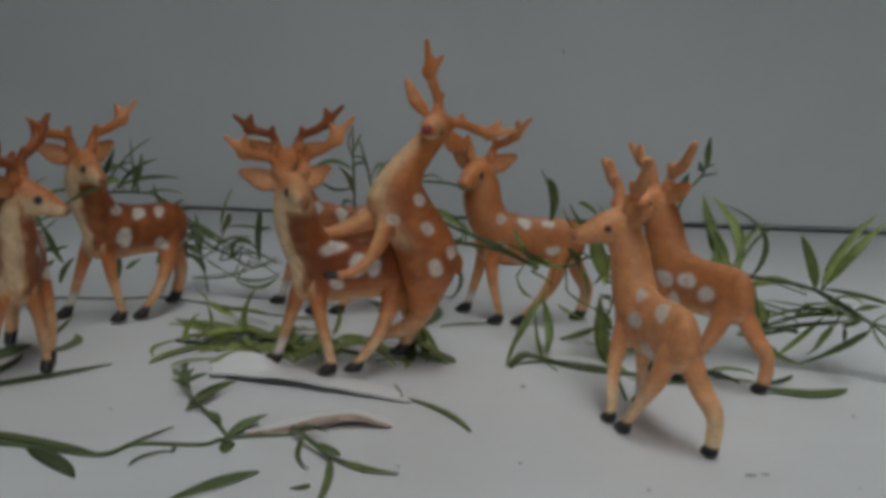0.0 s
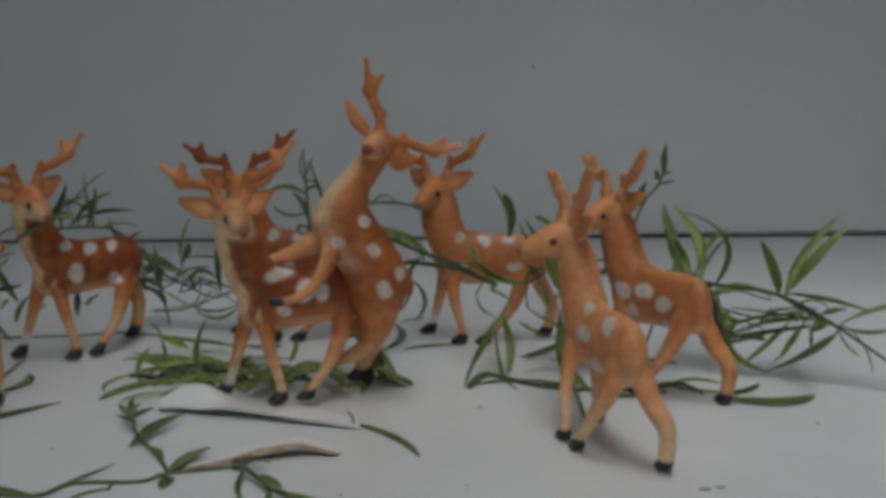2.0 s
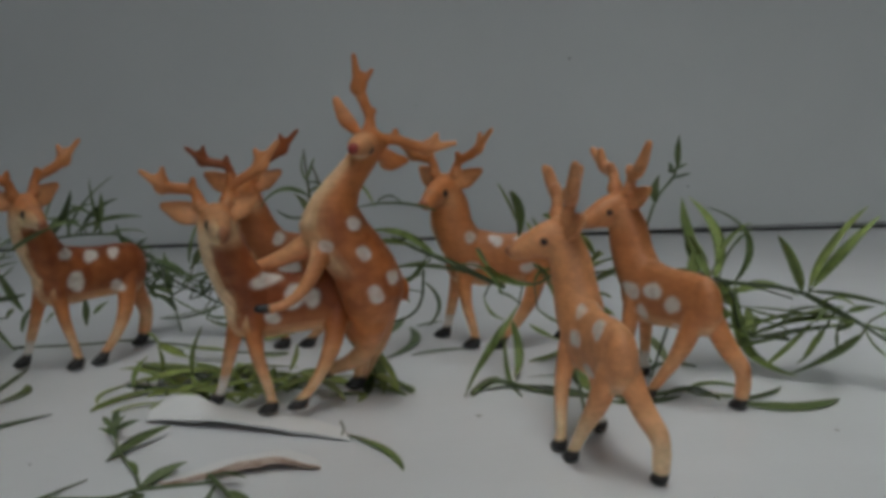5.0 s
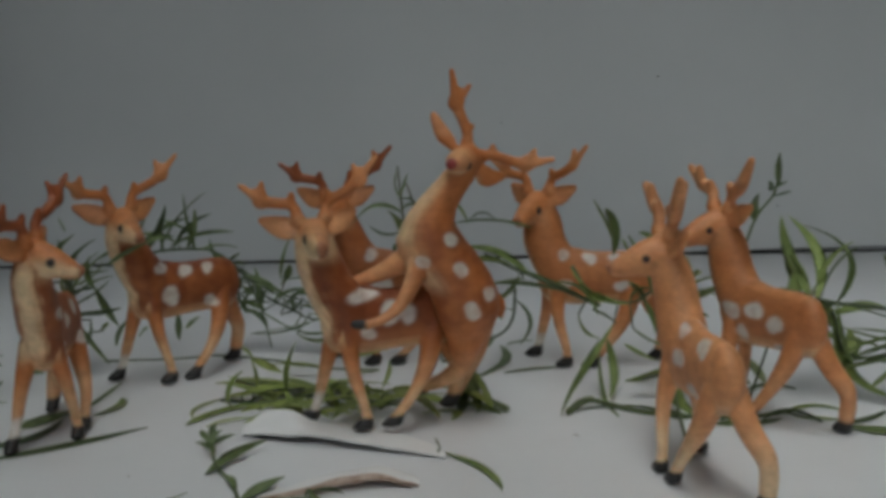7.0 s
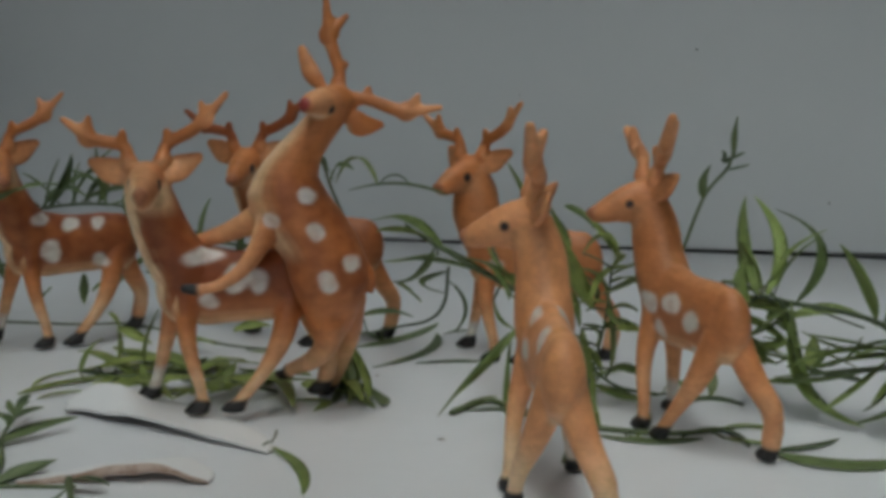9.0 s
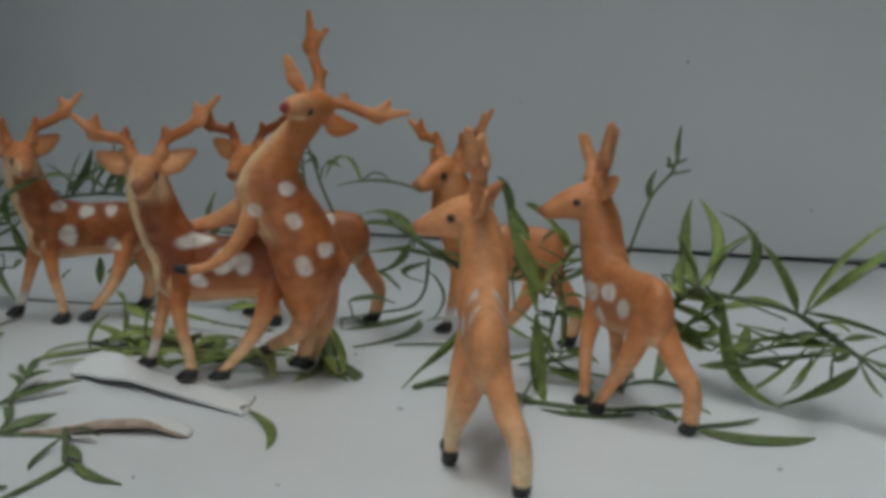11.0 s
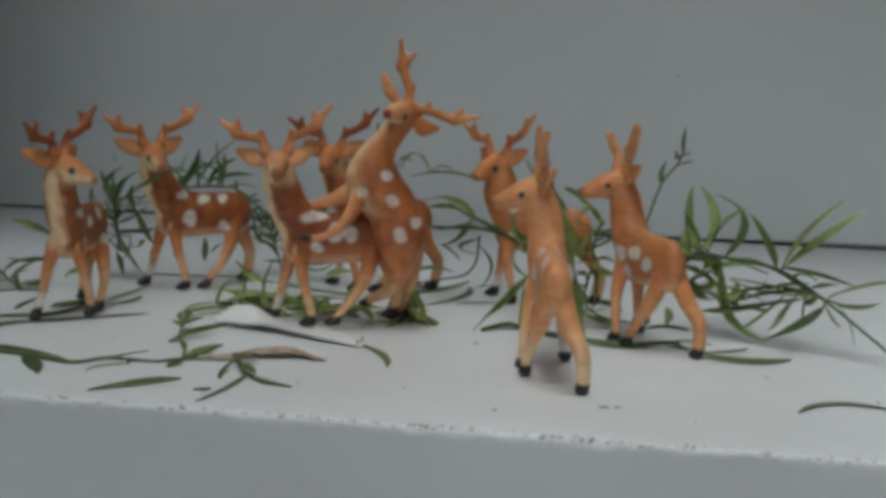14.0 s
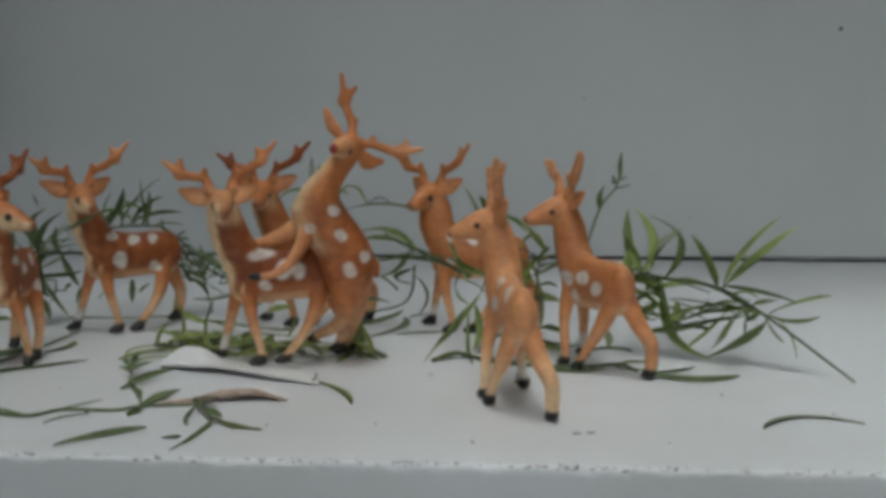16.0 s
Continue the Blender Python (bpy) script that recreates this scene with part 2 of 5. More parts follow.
def ground():
    bm = bmesh.new()
    bmesh.ops.create_grid(bm, x_segments=8, y_segments=8, size=300, matrix=Matrix.Translation((0, 0, -0.9)))
    tagged(link("ground", from_bmesh("ground", bm, False), [GROUND]), "plain grey concrete ground far below the ledge", "ground", kind="structure")
    bm = bmesh.new()
    box(bm, -SIDE * CM, -0.199, -0.9, SIDE * CM, 0.26, -0.14)
    tagged(link("wall_base", from_bmesh("wall_base", bm, False), [WALL]), "grey painted base wall carrying the ledge", "wall", kind="structure")


ground()


def eave():
    """Added slab over the wall, out of view, to keep sky light off the ledge's rear."""
    bm = bmesh.new()
    box(bm, -0.7, 0.0, 0.60, 0.7, 0.6, 0.68)
    bmesh.ops.bevel(bm, geom=bm.edges[:], offset=0.006, segments=2, affect='EDGES')
    tagged(link("eave", from_bmesh("eave", bm, False), [GROUND]), "added slab above the wall, unseen, shading the ledge's rear", "eave", kind="structure")


eave()


def side_blockers():
    """Splayed dark walls added beside the ledge, out of view, to dim its ends."""
    for name, plan in (("blocker_left", ((-0.375, 0.2), (-0.24, -0.21), (-0.24, -1.2), (-0.55, -1.2), (-0.55, 0.2))), ("blocker_right", ((0.335, 0.2), (0.24, -0.21), (0.24, -1.2), (0.55, -1.2), (0.55, 0.2)))):
        bm = bmesh.new()
        low, top = ([bm.verts.new((x, y, z)) for x, y in plan] for z in (-0.9, 2.2))
        for k in range(5):
            bm.faces.new((low[k], low[(k + 1) % 5], top[(k + 1) % 5], top[k]))
        bm.faces.new(low)
        bm.faces.new(top)
        bmesh.ops.recalc_face_normals(bm, faces=bm.faces)
        bmesh.ops.bevel(bm, geom=bm.edges[:], offset=0.004, segments=2, affect='EDGES')
        tagged(link(name, from_bmesh(name, bm, False), [SHADE]), "added dark wall beside the ledge, unseen, holding off sky light", "wall", kind="structure")


side_blockers()


def edge_chips():
    """Grit and blisters along the worn arris."""
    rng = random.Random(5)
    bm = bmesh.new()
    bmesh.ops.create_icosphere(bm, subdivisions=1, radius=1)
    lump = [v.co.copy() for v in bm.verts]
    sides = [[v.index for v in f.verts] for f in bm.faces]
    bm.free()
    for name, mat, count, label in (("grit", GRIT, 230, "dark pits and grit along the worn edge"), ("paint_blister", WHITE, 60, "small paint blisters along the worn edge")):
        verts, faces = [], []
        for _ in range(count):
            x = rng.gauss(2.5, 6.0) if name == "grit" and rng.random() < 0.55 else rng.uniform(-22, 20)
            d = rng.random() * (0.5 if name == "grit" else 0.75)
            r = rng.uniform(0.022, 0.065) if name == "grit" else rng.uniform(0.03, 0.07)
            a = 2.2 * d
            c = Vector((x, -20.15 - 0.16 * math.sin(min(a, 1.57)), -0.16 + 0.16 * math.cos(min(a, 1.57)) - 0.3 * max(0, a - 1.57)))
            wide, tall = r * rng.uniform(0.8, 2.0), r * rng.uniform(0.5, 0.9)
            faces += [[len(verts) + k for k in f] for f in sides]
            verts += [(c + Vector((q.x * wide, q.y * r * 0.25, q.z * tall))) * CM for q in lump]
        me = bpy.data.meshes.new(name)
        me.from_pydata(verts, [], faces)
        me.polygons.foreach_set("use_smooth", [True] * len(me.polygons))
        tagged(link(name, me, [mat], LEDGE, label), kind="stuff")
    bm = bmesh.new()
    for x, y, r in ((0.15, -10.0, 0.07), (4.9, -17.1, 0.12), (5.3, -17.0, 0.1), (-0.9, -16.5, 0.04), (2.0, -18.2, 0.04), (9.6, -12.2, 0.05), (-4.0, -16.9, 0.035),
                    (12.6, -14.4, 0.05), (-2.6, -4.6, 0.05), (7.4, -17.9, 0.03), (-11.6, -13.0, 0.03)):
        bmesh.ops.create_icosphere(bm, subdivisions=1, radius=1, matrix=Matrix.Translation((x, y, 0.01)) @ Matrix.Diagonal((r * 1.5, r, 0.03, 1)))
    bmesh.ops.scale(bm, vec=(CM, CM, CM), verts=bm.verts)
    tagged(link("crumb", from_bmesh("crumb", bm), [GRIT], LEDGE, "scattered greyish crumbs"), kind="stuff")


edge_chips()


# ---- the toy deer ----
def antler(bm, base, elbow, bend, tip, tine_foot, tine, brow):
    tube(bm, [base, elbow, bend, tip], [0.17, 0.15, 0.16, 0.08], n=18, around=12)
    tube(bm, [tine_foot, tine], [0.15, 0.08], n=8, around=10)
    # the beam broadens into a flat web where it forks
    web = Vector(tine_foot)
    tube(bm, [web.lerp(Vector(elbow), 0.25), web, web.lerp((Vector(tine) + Vector(tip)) / 2, 0.45)], [0.14, 0.27, 0.20], ref=(Vector(tip) - web).cross(Vector(tine) - web).normalized(), flat=0.45, n=8, around=12)
    tube(bm, [elbow, brow], [0.15, 0.10], n=6, around=10)
    tube(bm, [base, Vector(base).lerp(Vector(elbow), 0.4)], [0.22, 0.18], n=4, around=12)


def standing_skin():
    """The mould that most of the deer share: u ahead, v to its left, z up, in centimetres."""
    bm = bmesh.new()
    v = -0.5
    tube(bm, [(-1.2, v, 3.05), (-0.8, v, 3.02), (0.3, v, 2.98), (1.1, v, 3.02), (1.6, v, 3.1)], [0.40, 0.47, 0.48, 0.53, 0.46], flat=1.85, n=20, around=20)
    ball(bm, (-1.08, v, 2.98), 0.70, 0.45, 0.88)
    ball(bm, (1.6, v, 3.0), 0.66, 0.53, 0.92)
    # neck and head, which looks over its left shoulder
    tube(bm, [(1.25, v, 2.95), (1.6, v, 3.45), (1.95, v, 4.05), (2.2, v + 0.02, 4.75), (2.35, -0.32, 5.38)], [0.54, 0.62, 0.58, 0.54, 0.45], ref=(1, 0, 0), flat=1.2, n=16, around=18)
    tube(bm, [(2.33, -0.36, 5.5), (2.42, 0.1, 5.36), (2.5, 0.6, 5.16), (2.55, 0.93, 5.04)], [0.40, 0.39, 0.30, 0.205], flat=1.1, n=12, around=16)
    ball(bm, (2.34, -0.28, 5.58), 0.39, 0.38, 0.36)
    ball(bm, (2.44, 0.16, 5.1), 0.26, 0.44, 0.27)
    ball(bm, (2.56, 1.05, 5.08), 0.19, 0.12, 0.14)
    ball(bm, (2.22, 0.26, 5.32), 0.12, 0.16, 0.12)
    ball(bm, (2.62, 0.30, 5.32), 0.12, 0.16, 0.12)
    # ears: broad thin blades
    for a, m, b in (((2.62, -0.33, 5.52), (3.15, -0.75, 5.78), (3.56, -1.05, 6.0)), ((2.06, -0.3, 5.52), (1.55, -0.42, 5.80), (1.10, -0.42, 6.03))):
        tube(bm, [a, Vector(a).lerp(Vector(m), 0.5), m, b], [0.15, 0.31, 0.34, 0.15], ref=(0.2, 1, 0.25), flat=0.42, n=14, around=14)
    antler(bm, (2.72, -0.34, 5.9), (2.86, -0.42, 6.32), (3.55, -0.6, 6.5), (4.21, -0.62, 6.98), (3.62, -0.6, 6.52), (3.62, -0.5, 7.0), (2.86, -0.32, 6.62))
    antler(bm, (1.98, -0.32, 5.92), (1.82, -0.36, 6.34), (1.15, -0.12, 6.72), (0.45, 0.09, 7.48), (0.98, -0.08, 6.86), (1.02, -0.28, 7.32), (1.84, -0.26, 6.64))
    # legs: shoulder or hip, knee or hock, fetlock, hoof
    legs = (((1.75, -0.76, 2.9), (2.0, -1.05, 1.75), (2.27, -1.22, 0.62), (2.42, -1.32, 0.16)),
            ((1.55, -0.26, 2.9), (1.5, 0.05, 1.7), (1.22, 0.18, 0.6), (1.22, 0.22, 0.16)),
            ((-1.0, -0.36, 2.75), (-0.72, -0.06, 1.75), (-0.28, 0.15, 1.0), (0.20, 0.19, 0.42), (0.36, 0.2, 0.16)),
            ((-1.22, -0.62, 2.75), (-1.64, -0.9, 1.85), (-1.98, -1.18, 1.2), (-1.9, -1.24, 0.5), (-1.8, -1.26, 0.16)))
    for leg in legs:
        d = leg[-1]
        if leg[0][0] < -1.2:
            tube(bm, leg, [0.34, 0.29, 0.25, 0.22, 0.19], n=18, around=14)
        tube(bm, leg, [0.36, 0.27, 0.185, 0.155, 0.17] if len(leg) == 5 else [0.34, 0.21, 0.15, 0.165], n=18, around=14)
        ahead = Vector((0.22, 0.02, 0))
        tube(bm, [Vector((d[0], d[1], 0.26)) - 0.3 * ahead, Vector((d[0], d[1], 0.15)) + ahead], [0.21, 0.16], flat=0.85, n=5, around=12)
        ball(bm, (d[0] + 0.1, d[1], 0.11), 0.32, 0.21, 0.11)
    return fused(bm, 0.042)


def loft(bm, rings, around=22):
    """A closed skin over level ellipses, each by height, left and right limit, middle depth and half depth."""
    loops = []
    for z, x0, x1, y, ry in rings:
        loops.append([bm.verts.new(((x0 + x1) / 2 + (x1 - x0) / 2 * math.cos(a), y + ry * math.sin(a) + 0.12 * ry * math.cos(a), z)) for a in (2 * math.pi * k / around for k in range(around))])
    for p, q in zip(loops, loops[1:]):
        for k in range(around):
            bm.faces.new((p[k], p[(k + 1) % around], q[(k + 1) % around], q[k]))
    bm.faces.new(loops[0][::-1])
    bm.faces.new(loops[-1])


def rearing_skin():
    """The stag on its hind legs, leaning over the one in front; placed where it stands, in centimetres."""
    bm = bmesh.new()
    # haunch, barrel, chest and neck in one sweep
    loft(bm, [(1.6, -3.1, -2.75, -8.3, 0.28), (1.95, -3.2, -2.55, -8.4, 0.42), (2.4, -3.4, -2.3, -8.55, 0.60), (2.9, -3.6, -2.05, -8.72, 0.78), (3.4, -3.76, -1.87, -8.8, 0.86),
              (3.9, -3.9, -1.93, -8.8, 0.86), (4.4, -4.25, -2.13, -8.82, 0.86), (5.0, -4.72, -2.5, -8.85, 0.84), (5.45, -4.8, -2.85, -8.88, 0.80), (5.9, -4.62, -3.12, -8.88, 0.68),
              (6.3, -4.36, -3.05, -8.85, 0.56), (6.7, -4.02, -2.82, -8.8, 0.47), (7.1, -3.62, -2.54, -8.75, 0.42), (7.45, -3.3, -2.4, -8.72, 0.40), (7.75, -3.1, -2.42, -8.7, 0.34)])
    # head turned to the side and tilted
    tube(bm, [(-2.72, -8.45, 7.62), (-2.88, -8.95, 7.66), (-3.02, -9.45, 7.66), (-3.1, -9.8, 7.62)], [0.40, 0.38, 0.30, 0.20], n=12, around=16)
    ball(bm, (-2.7, -8.55, 7.7), 0.40, 0.42, 0.40)
    ball(bm, (-3.12, -9.84, 7.64), 0.18, 0.11, 0.15)
    for a, m, b, r in (((-3.05, -8.5, 7.95), (-3.42, -8.35, 8.4), (-3.66, -8.22, 8.9), 0.23), ((-2.5, -8.5, 7.4), (-2.15, -8.38, 7.12), (-1.72, -8.25, 7.12), 0.30)):
        a, m, b = Vector(a), Vector(m), Vector(b)
        tube(bm, [a, a.lerp(m, 0.5), m, b], [0.13, r * 0.9, r, 0.13], ref=(0, 1, 0), flat=0.42, n=14, around=14)
    antler(bm, (-2.72, -8.4, 8.0), (-2.72, -8.28, 8.42), (-2.98, -8.15, 9.15), (-3.12, -8.0, 10.14), (-3.0, -8.14, 9.2), (-2.62, -7.95, 9.69), (-2.58, -8.2, 8.56))
    antler(bm, (-2.4, -8.42, 7.72), (-1.98, -8.36, 7.72), (-1.15, -8.25, 7.46), (-0.28, -8.1, 7.56), (-1.1, -8.25, 7.46), (-0.8, -8.2, 7.84), (-2.0, -8.3, 7.98))
    # near foreleg folded along the chest, its hoof over the other's flank; far foreleg reaching ahead
    tube(bm, [(-4.15, -9.35, 4.95), (-4.32, -9.62, 4.3), (-4.68, -9.92, 3.74), (-5.15, -10.15, 3.42), (-5.6, -10.3, 3.33)], [0.30, 0.25, 0.18, 0.14, 0.125], n=18, around=14)
    tube(bm, [(-5.5, -10.28, 3.33), (-5.9, -10.36, 3.36)], [0.155, 0.12], n=5, around=12)
    tube(bm, [(-4.3, -8.9, 5.0), (-5.1, -8.95, 4.6), (-5.75, -9.02, 4.36), (-6.3, -9.05, 4.22)], [0.42, 0.27, 0.2, 0.15], n=16, around=14)
    # near thigh and shank, the hoof lifted onto the leaves; the far hind leg stands behind the other stag's
    tube(bm, [(-2.55, -9.0, 3.75), (-2.8, -9.08, 3.25), (-3.0, -8.85, 2.65), (-3.05, -8.5, 2.0)], [0.54, 0.54, 0.44, 0.30], n=16, around=16)
    tube(bm, [(-2.85, -8.9, 2.5), (-3.0, -8.5, 1.75), (-3.45, -8.15, 1.25), (-3.95, -7.9, 0.98), (-4.2, -7.8, 0.85)], [0.45, 0.32, 0.24, 0.19, 0.17], n=16, around=14)
    ball(bm, (-4.3, -7.75, 0.74), 0.26, 0.2, 0.13)
    tube(bm, [(-2.6, -8.3, 2.9), (-2.7, -7.6, 1.9), (-3.0, -7.05, 1.0), (-3.35, -6.85, 0.25)], [0.55, 0.36, 0.23, 0.19], n=16, around=14)
    ball(bm, (-3.5, -6.85, 0.13), 0.26, 0.2, 0.13)
    tube(bm, [(-2.1, -8.6, 3.75), (-1.88, -8.6, 3.5), (-1.85, -8.62, 3.15)], [0.2, 0.16, 0.08], n=8, around=10)
    return fused(bm, 0.042)


def smooth_step(x, a, b):
    t = np.clip((x - a) / (b - a), 0, 1)
    return t * t * (3 - 2 * t)


def near(p, c, r, soft=0.08):
    d = np.sqrt(((p - np.array(c)) ** 2).sum(1))
    return 1 - smooth_step(d, r - soft, r + soft)


def grain(p, scale, seed):
    """A cheap smooth wobble for uneven brush edges."""
    q = p * scale + seed
    return (np.sin(q[:, 0] * 1.7 + np.sin(q[:, 2] * 2.3)) + np.sin(q[:, 1] * 2.1 + np.sin(q[:, 0] * 1.3)) + np.sin(q[:, 2] * 1.9 + np.sin(q[:, 1] * 2.7))) / 3


ORANGE, RUST, CREAM, CHALK, BLACK, MUZZLE, TAN = (np.array(c) for c in (
    (0.60, 0.215, 0.068), (0.25, 0.064, 0.019), (0.90, 0.70, 0.45), (0.80, 0.79, 0.77), (0.018, 0.017, 0.018), (0.34, 0.13, 0.07), (0.80, 0.385, 0.18)))


def blend(col, c, w):
    return col * (1 - w[:, None]) + c * w[:, None]


def coords(me):
    p = np.empty(len(me.vertices) * 3)
    n = np.empty(len(me.vertices) * 3)
    me.vertices.foreach_get("co", p)
    me.vertices.foreach_get("normal", n)
    return p.reshape(-1, 3), n.reshape(-1, 3)


def put_paint(me, col):
    a = me.color_attributes.new("paint", 'FLOAT_COLOR', 'POINT')
    a.data.foreach_set("color", np.c_[np.clip(col, 0, 1), np.ones(len(col))].ravel().astype(np.float32))


def paint_standing(p, n, rust, pale, seed, spots, antlers, bib, fair):
    """Hand-sprayed colours: rusty flanks, cream throat and legs, chalky spots, black hooves and eyes."""
    u, v, z = p.T
    g = grain(p, 2.2, seed)
    col = np.tile(ORANGE * (1 - 0.8 * pale) + TAN * 0.8 * pale, (len(p), 1))
    front = smooth_step(n[:, 0] - n[:, 1] * 0.12 + 0.10 * g + 0.08 * grain(p, 6.0, seed), 0.48 - bib, 0.86 - bib) * smooth_step(u, 1.2, 1.8)
    body = smooth_step(z + 0.2 * g, 1.9, 2.9) * (1 - smooth_step(z, 5.2, 5.8)) * (1 - front) * (1 - 0.85 * smooth_step(v, -0.15, 0.2) * smooth_step(z, 4.5, 4.9))
    mottle = grain(p, 6.0, seed + 3)
    col = blend(col, RUST, rust * body * np.clip(0.92 + 0.3 * g + 0.2 * mottle, 0, 1))
    # upward-facing spine painted paler tan, standing in for light from above
    lit_back = smooth_step(n[:, 2], 0.35, 0.9) * smooth_step(z, 3.3, 3.8) * (1 - smooth_step(z, 4.2, 4.6))
    col = blend(col, TAN, pale * lit_back * 0.8)
    belly = smooth_step(-n[:, 2], 0.2, 0.8) * smooth_step(z, 1.9, 2.2) * (1 - smooth_step(z, 2.9, 3.2))
    col = blend(col, CREAM, 0.6 * belly)
    throat = front * smooth_step(z, 2.2, 2.9) * (1 - smooth_step(z, 5.0, 5.7))
    col = blend(col, CREAM * 1.04, (0.9 - 0.5 * min(1, pale * 1.5)) * throat)
    leg = 1 - smooth_step(z, 0.7, 2.3)
    col = blend(col, CREAM, (0.85 if pale > 0.7 else 0.62 - 0.5 * pale) * leg * np.clip(0.8 + 0.5 * g, 0, 1))
    sock = near(p[:, :2], (2.3, -1.25), 0.62) * (1 - smooth_step(z + 0.12 * g, 0.75, 1.0))
    col = blend(col, CHALK, sock * 0.9)
    col = blend(col, BLACK, 1 - smooth_step(z + 0.07 * g, 0.33, 0.45))
    # face
    a0, ax = np.array((2.33, -0.36, 5.5)), np.array((0.158, 0.922, -0.355))
    along = (p - a0) @ ax
    over = (p - a0) @ np.array((0.06, 0.35, 0.935))
    cheek = smooth_step(v, -0.22, 0.12) * (1 - smooth_step(over + 0.05 * g, -0.14, 0.08)) * smooth_step(z, 4.6, 5.05) * (1 - 0.6 * smooth_step(along, 0.75, 1.1)) * (1 - min(0.85, 3.0 * pale))
    col = blend(col, CREAM * 1.06, 0.9 * cheek)
    col = blend(col, CREAM, fair * smooth_step(z, 4.7, 5.2) * (1 - smooth_step(z, 5.9, 6.1)) * smooth_step(n[:, 1] + 0.3 * n[:, 0] + 0.15 * g, -0.2, 0.6))
    col = blend(col, MUZZLE, 0.75 * near(p, (2.57, 1.17, 5.1), 0.22))
    col = blend(col, RUST * 0.5, 0.5 * near(p, (2.55, 1.12, 4.88), 0.09, 0.05))
    for e in ((2.08, 0.28, 5.33), (2.76, 0.32, 5.33)):
        col = blend(col, BLACK, near(p, e, 0.13 if pale < 0.4 else 0.10, 0.04))
    ear = np.maximum(near(p, (3.2, -0.78, 5.8), 0.52), near(p, (1.5, -0.4, 5.82), 0.52)) * smooth_step(n[:, 1], 0.35, 0.7)
    col = blend(col, TAN, 0.6 * ear)
    horn = smooth_step(z, 6.0, 6.2)
    col = blend(col, antlers, 0.9 * horn)
    col = blend(col, TAN, 0.75 * horn * smooth_step(np.abs(u - 2.35), 1.0, 1.8) * (antlers[0] > 0.4))
    for k, (su, sz, r, *wide) in enumerate(spots):
        for side in (1, -1):
            q = np.c_[(u - su) / (wide[0] if wide else 1), z - sz]
            ang = np.arctan2(q[:, 1], q[:, 0])
            rr = 0.80 * r * (1 + 0.16 * np.sin(2 * ang + seed + k) + 0.06 * np.sin(3 * ang + 2 * k + seed) + 0.10 * grain(p, 9.0, seed + k))
            w = (1 - smooth_step(np.hypot(q[:, 0] * 0.84, q[:, 1]), rr - 0.07, rr + 0.07)) * smooth_step(side * n[:, 1], 0.15, 0.4) * smooth_step(side * (v + 0.5), 0.12, 0.22) * (z > 1.95)
            col = blend(col, CHALK, np.clip(0.9 + 0.25 * grain(p, 7.0, seed), 0, 0.95) * w)
    return col


SPOTS = ((1.25, 3.82, 0.24), (0.36, 3.62, 0.25), (-0.45, 3.62, 0.21), (0.98, 2.86, 0.37), (-0.48, 2.5, 0.25))
standing = standing_skin()


def standing_deer(x, y, heading, z, turn, rise, rust, pale, seed, spots, antlers, label, bib=0.0, nod=0.0, stout=0.0, fair=0.0):
    me = standing.copy()
    p, n = coords(me)
    col = paint_standing(p, n, rust, pale, seed, spots, np.array(antlers), bib, fair)
    # stout: thickly moulded antlers
    p = p + n * (stout * smooth_step(p[:, 2], 6.05, 6.5))[:, None]
    # the head of each is set a little differently on its neck
    w = smooth_step(p[:, 2], 4.0, 5.2)
    b = radians(nod) * smooth_step(p[:, 2], 4.4, 5.3)
    dv, dz = p[:, 1] + 0.4, p[:, 2] - 5.2
    p = np.c_[p[:, 0], np.cos(b) * dv - np.sin(b) * dz - 0.4, 5.2 + np.cos(b) * dz + np.sin(b) * dv]
    a = radians(turn) * w
    du, dv = p[:, 0] - 1.7, p[:, 1] - 0.2
    q = np.c_[1.7 + np.cos(a) * du - np.sin(a) * dv, 0.2 + np.sin(a) * du + np.cos(a) * dv, p[:, 2] + rise * w]
    me.vertices.foreach_set("co", (q * CM).ravel())
    put_paint(me, col)
    me.polygons.foreach_set("use_smooth", [True] * len(me.polygons))
    me.update()
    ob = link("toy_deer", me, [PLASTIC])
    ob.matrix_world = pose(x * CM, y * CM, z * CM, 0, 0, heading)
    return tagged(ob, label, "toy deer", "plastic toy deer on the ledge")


RED_HORN, PALE_HORN, TAN_HORN = (0.30, 0.075, 0.02), (0.52, 0.185, 0.055), (0.72, 0.34, 0.165)
standing_deer(-14.30, -8.50, 274.8, 0.05, -5.6, 0.0, 0.8, 0.0, 1.0, ((1.75, 3.75, 0.26), (0.55, 3.3, 0.28), (1.3, 2.62, 0.25), (-0.5, 3.5, 0.24), (-0.8, 2.5, 0.24)), RED_HORN,
              "orange plastic toy stag, head turned, one white sock", -0.08)
standing_deer(-11.94, -2.85, 218.3, 0.05, 8.8, 0.0, 0.95, 0.0, 2.0, SPOTS, PALE_HORN, "rust-brown plastic toy stag with large white spots", 0.07, fair=0.08)
standing_deer(-4.63, -9.30, 200.1, 0.22, 5.4, 0.09, 0.98, 0.0, 3.0, ((1.1, 3.8, 0.26, 1.8), (0.32, 3.25, 0.38), (-0.16, 3.18, 0.31), (1.0, 2.72, 0.24)), PALE_HORN,
              "orange plastic toy stag beneath a rearing one, standing on leaves", 0.2, 10, fair=0.25)
standing_deer(-5.00, -1.37, 185.0, 0.0, 4.3, 0.03, 0.6, 0.12, 4.0, SPOTS, RED_HORN, "orange plastic toy stag with dark reddish antlers near the wall")
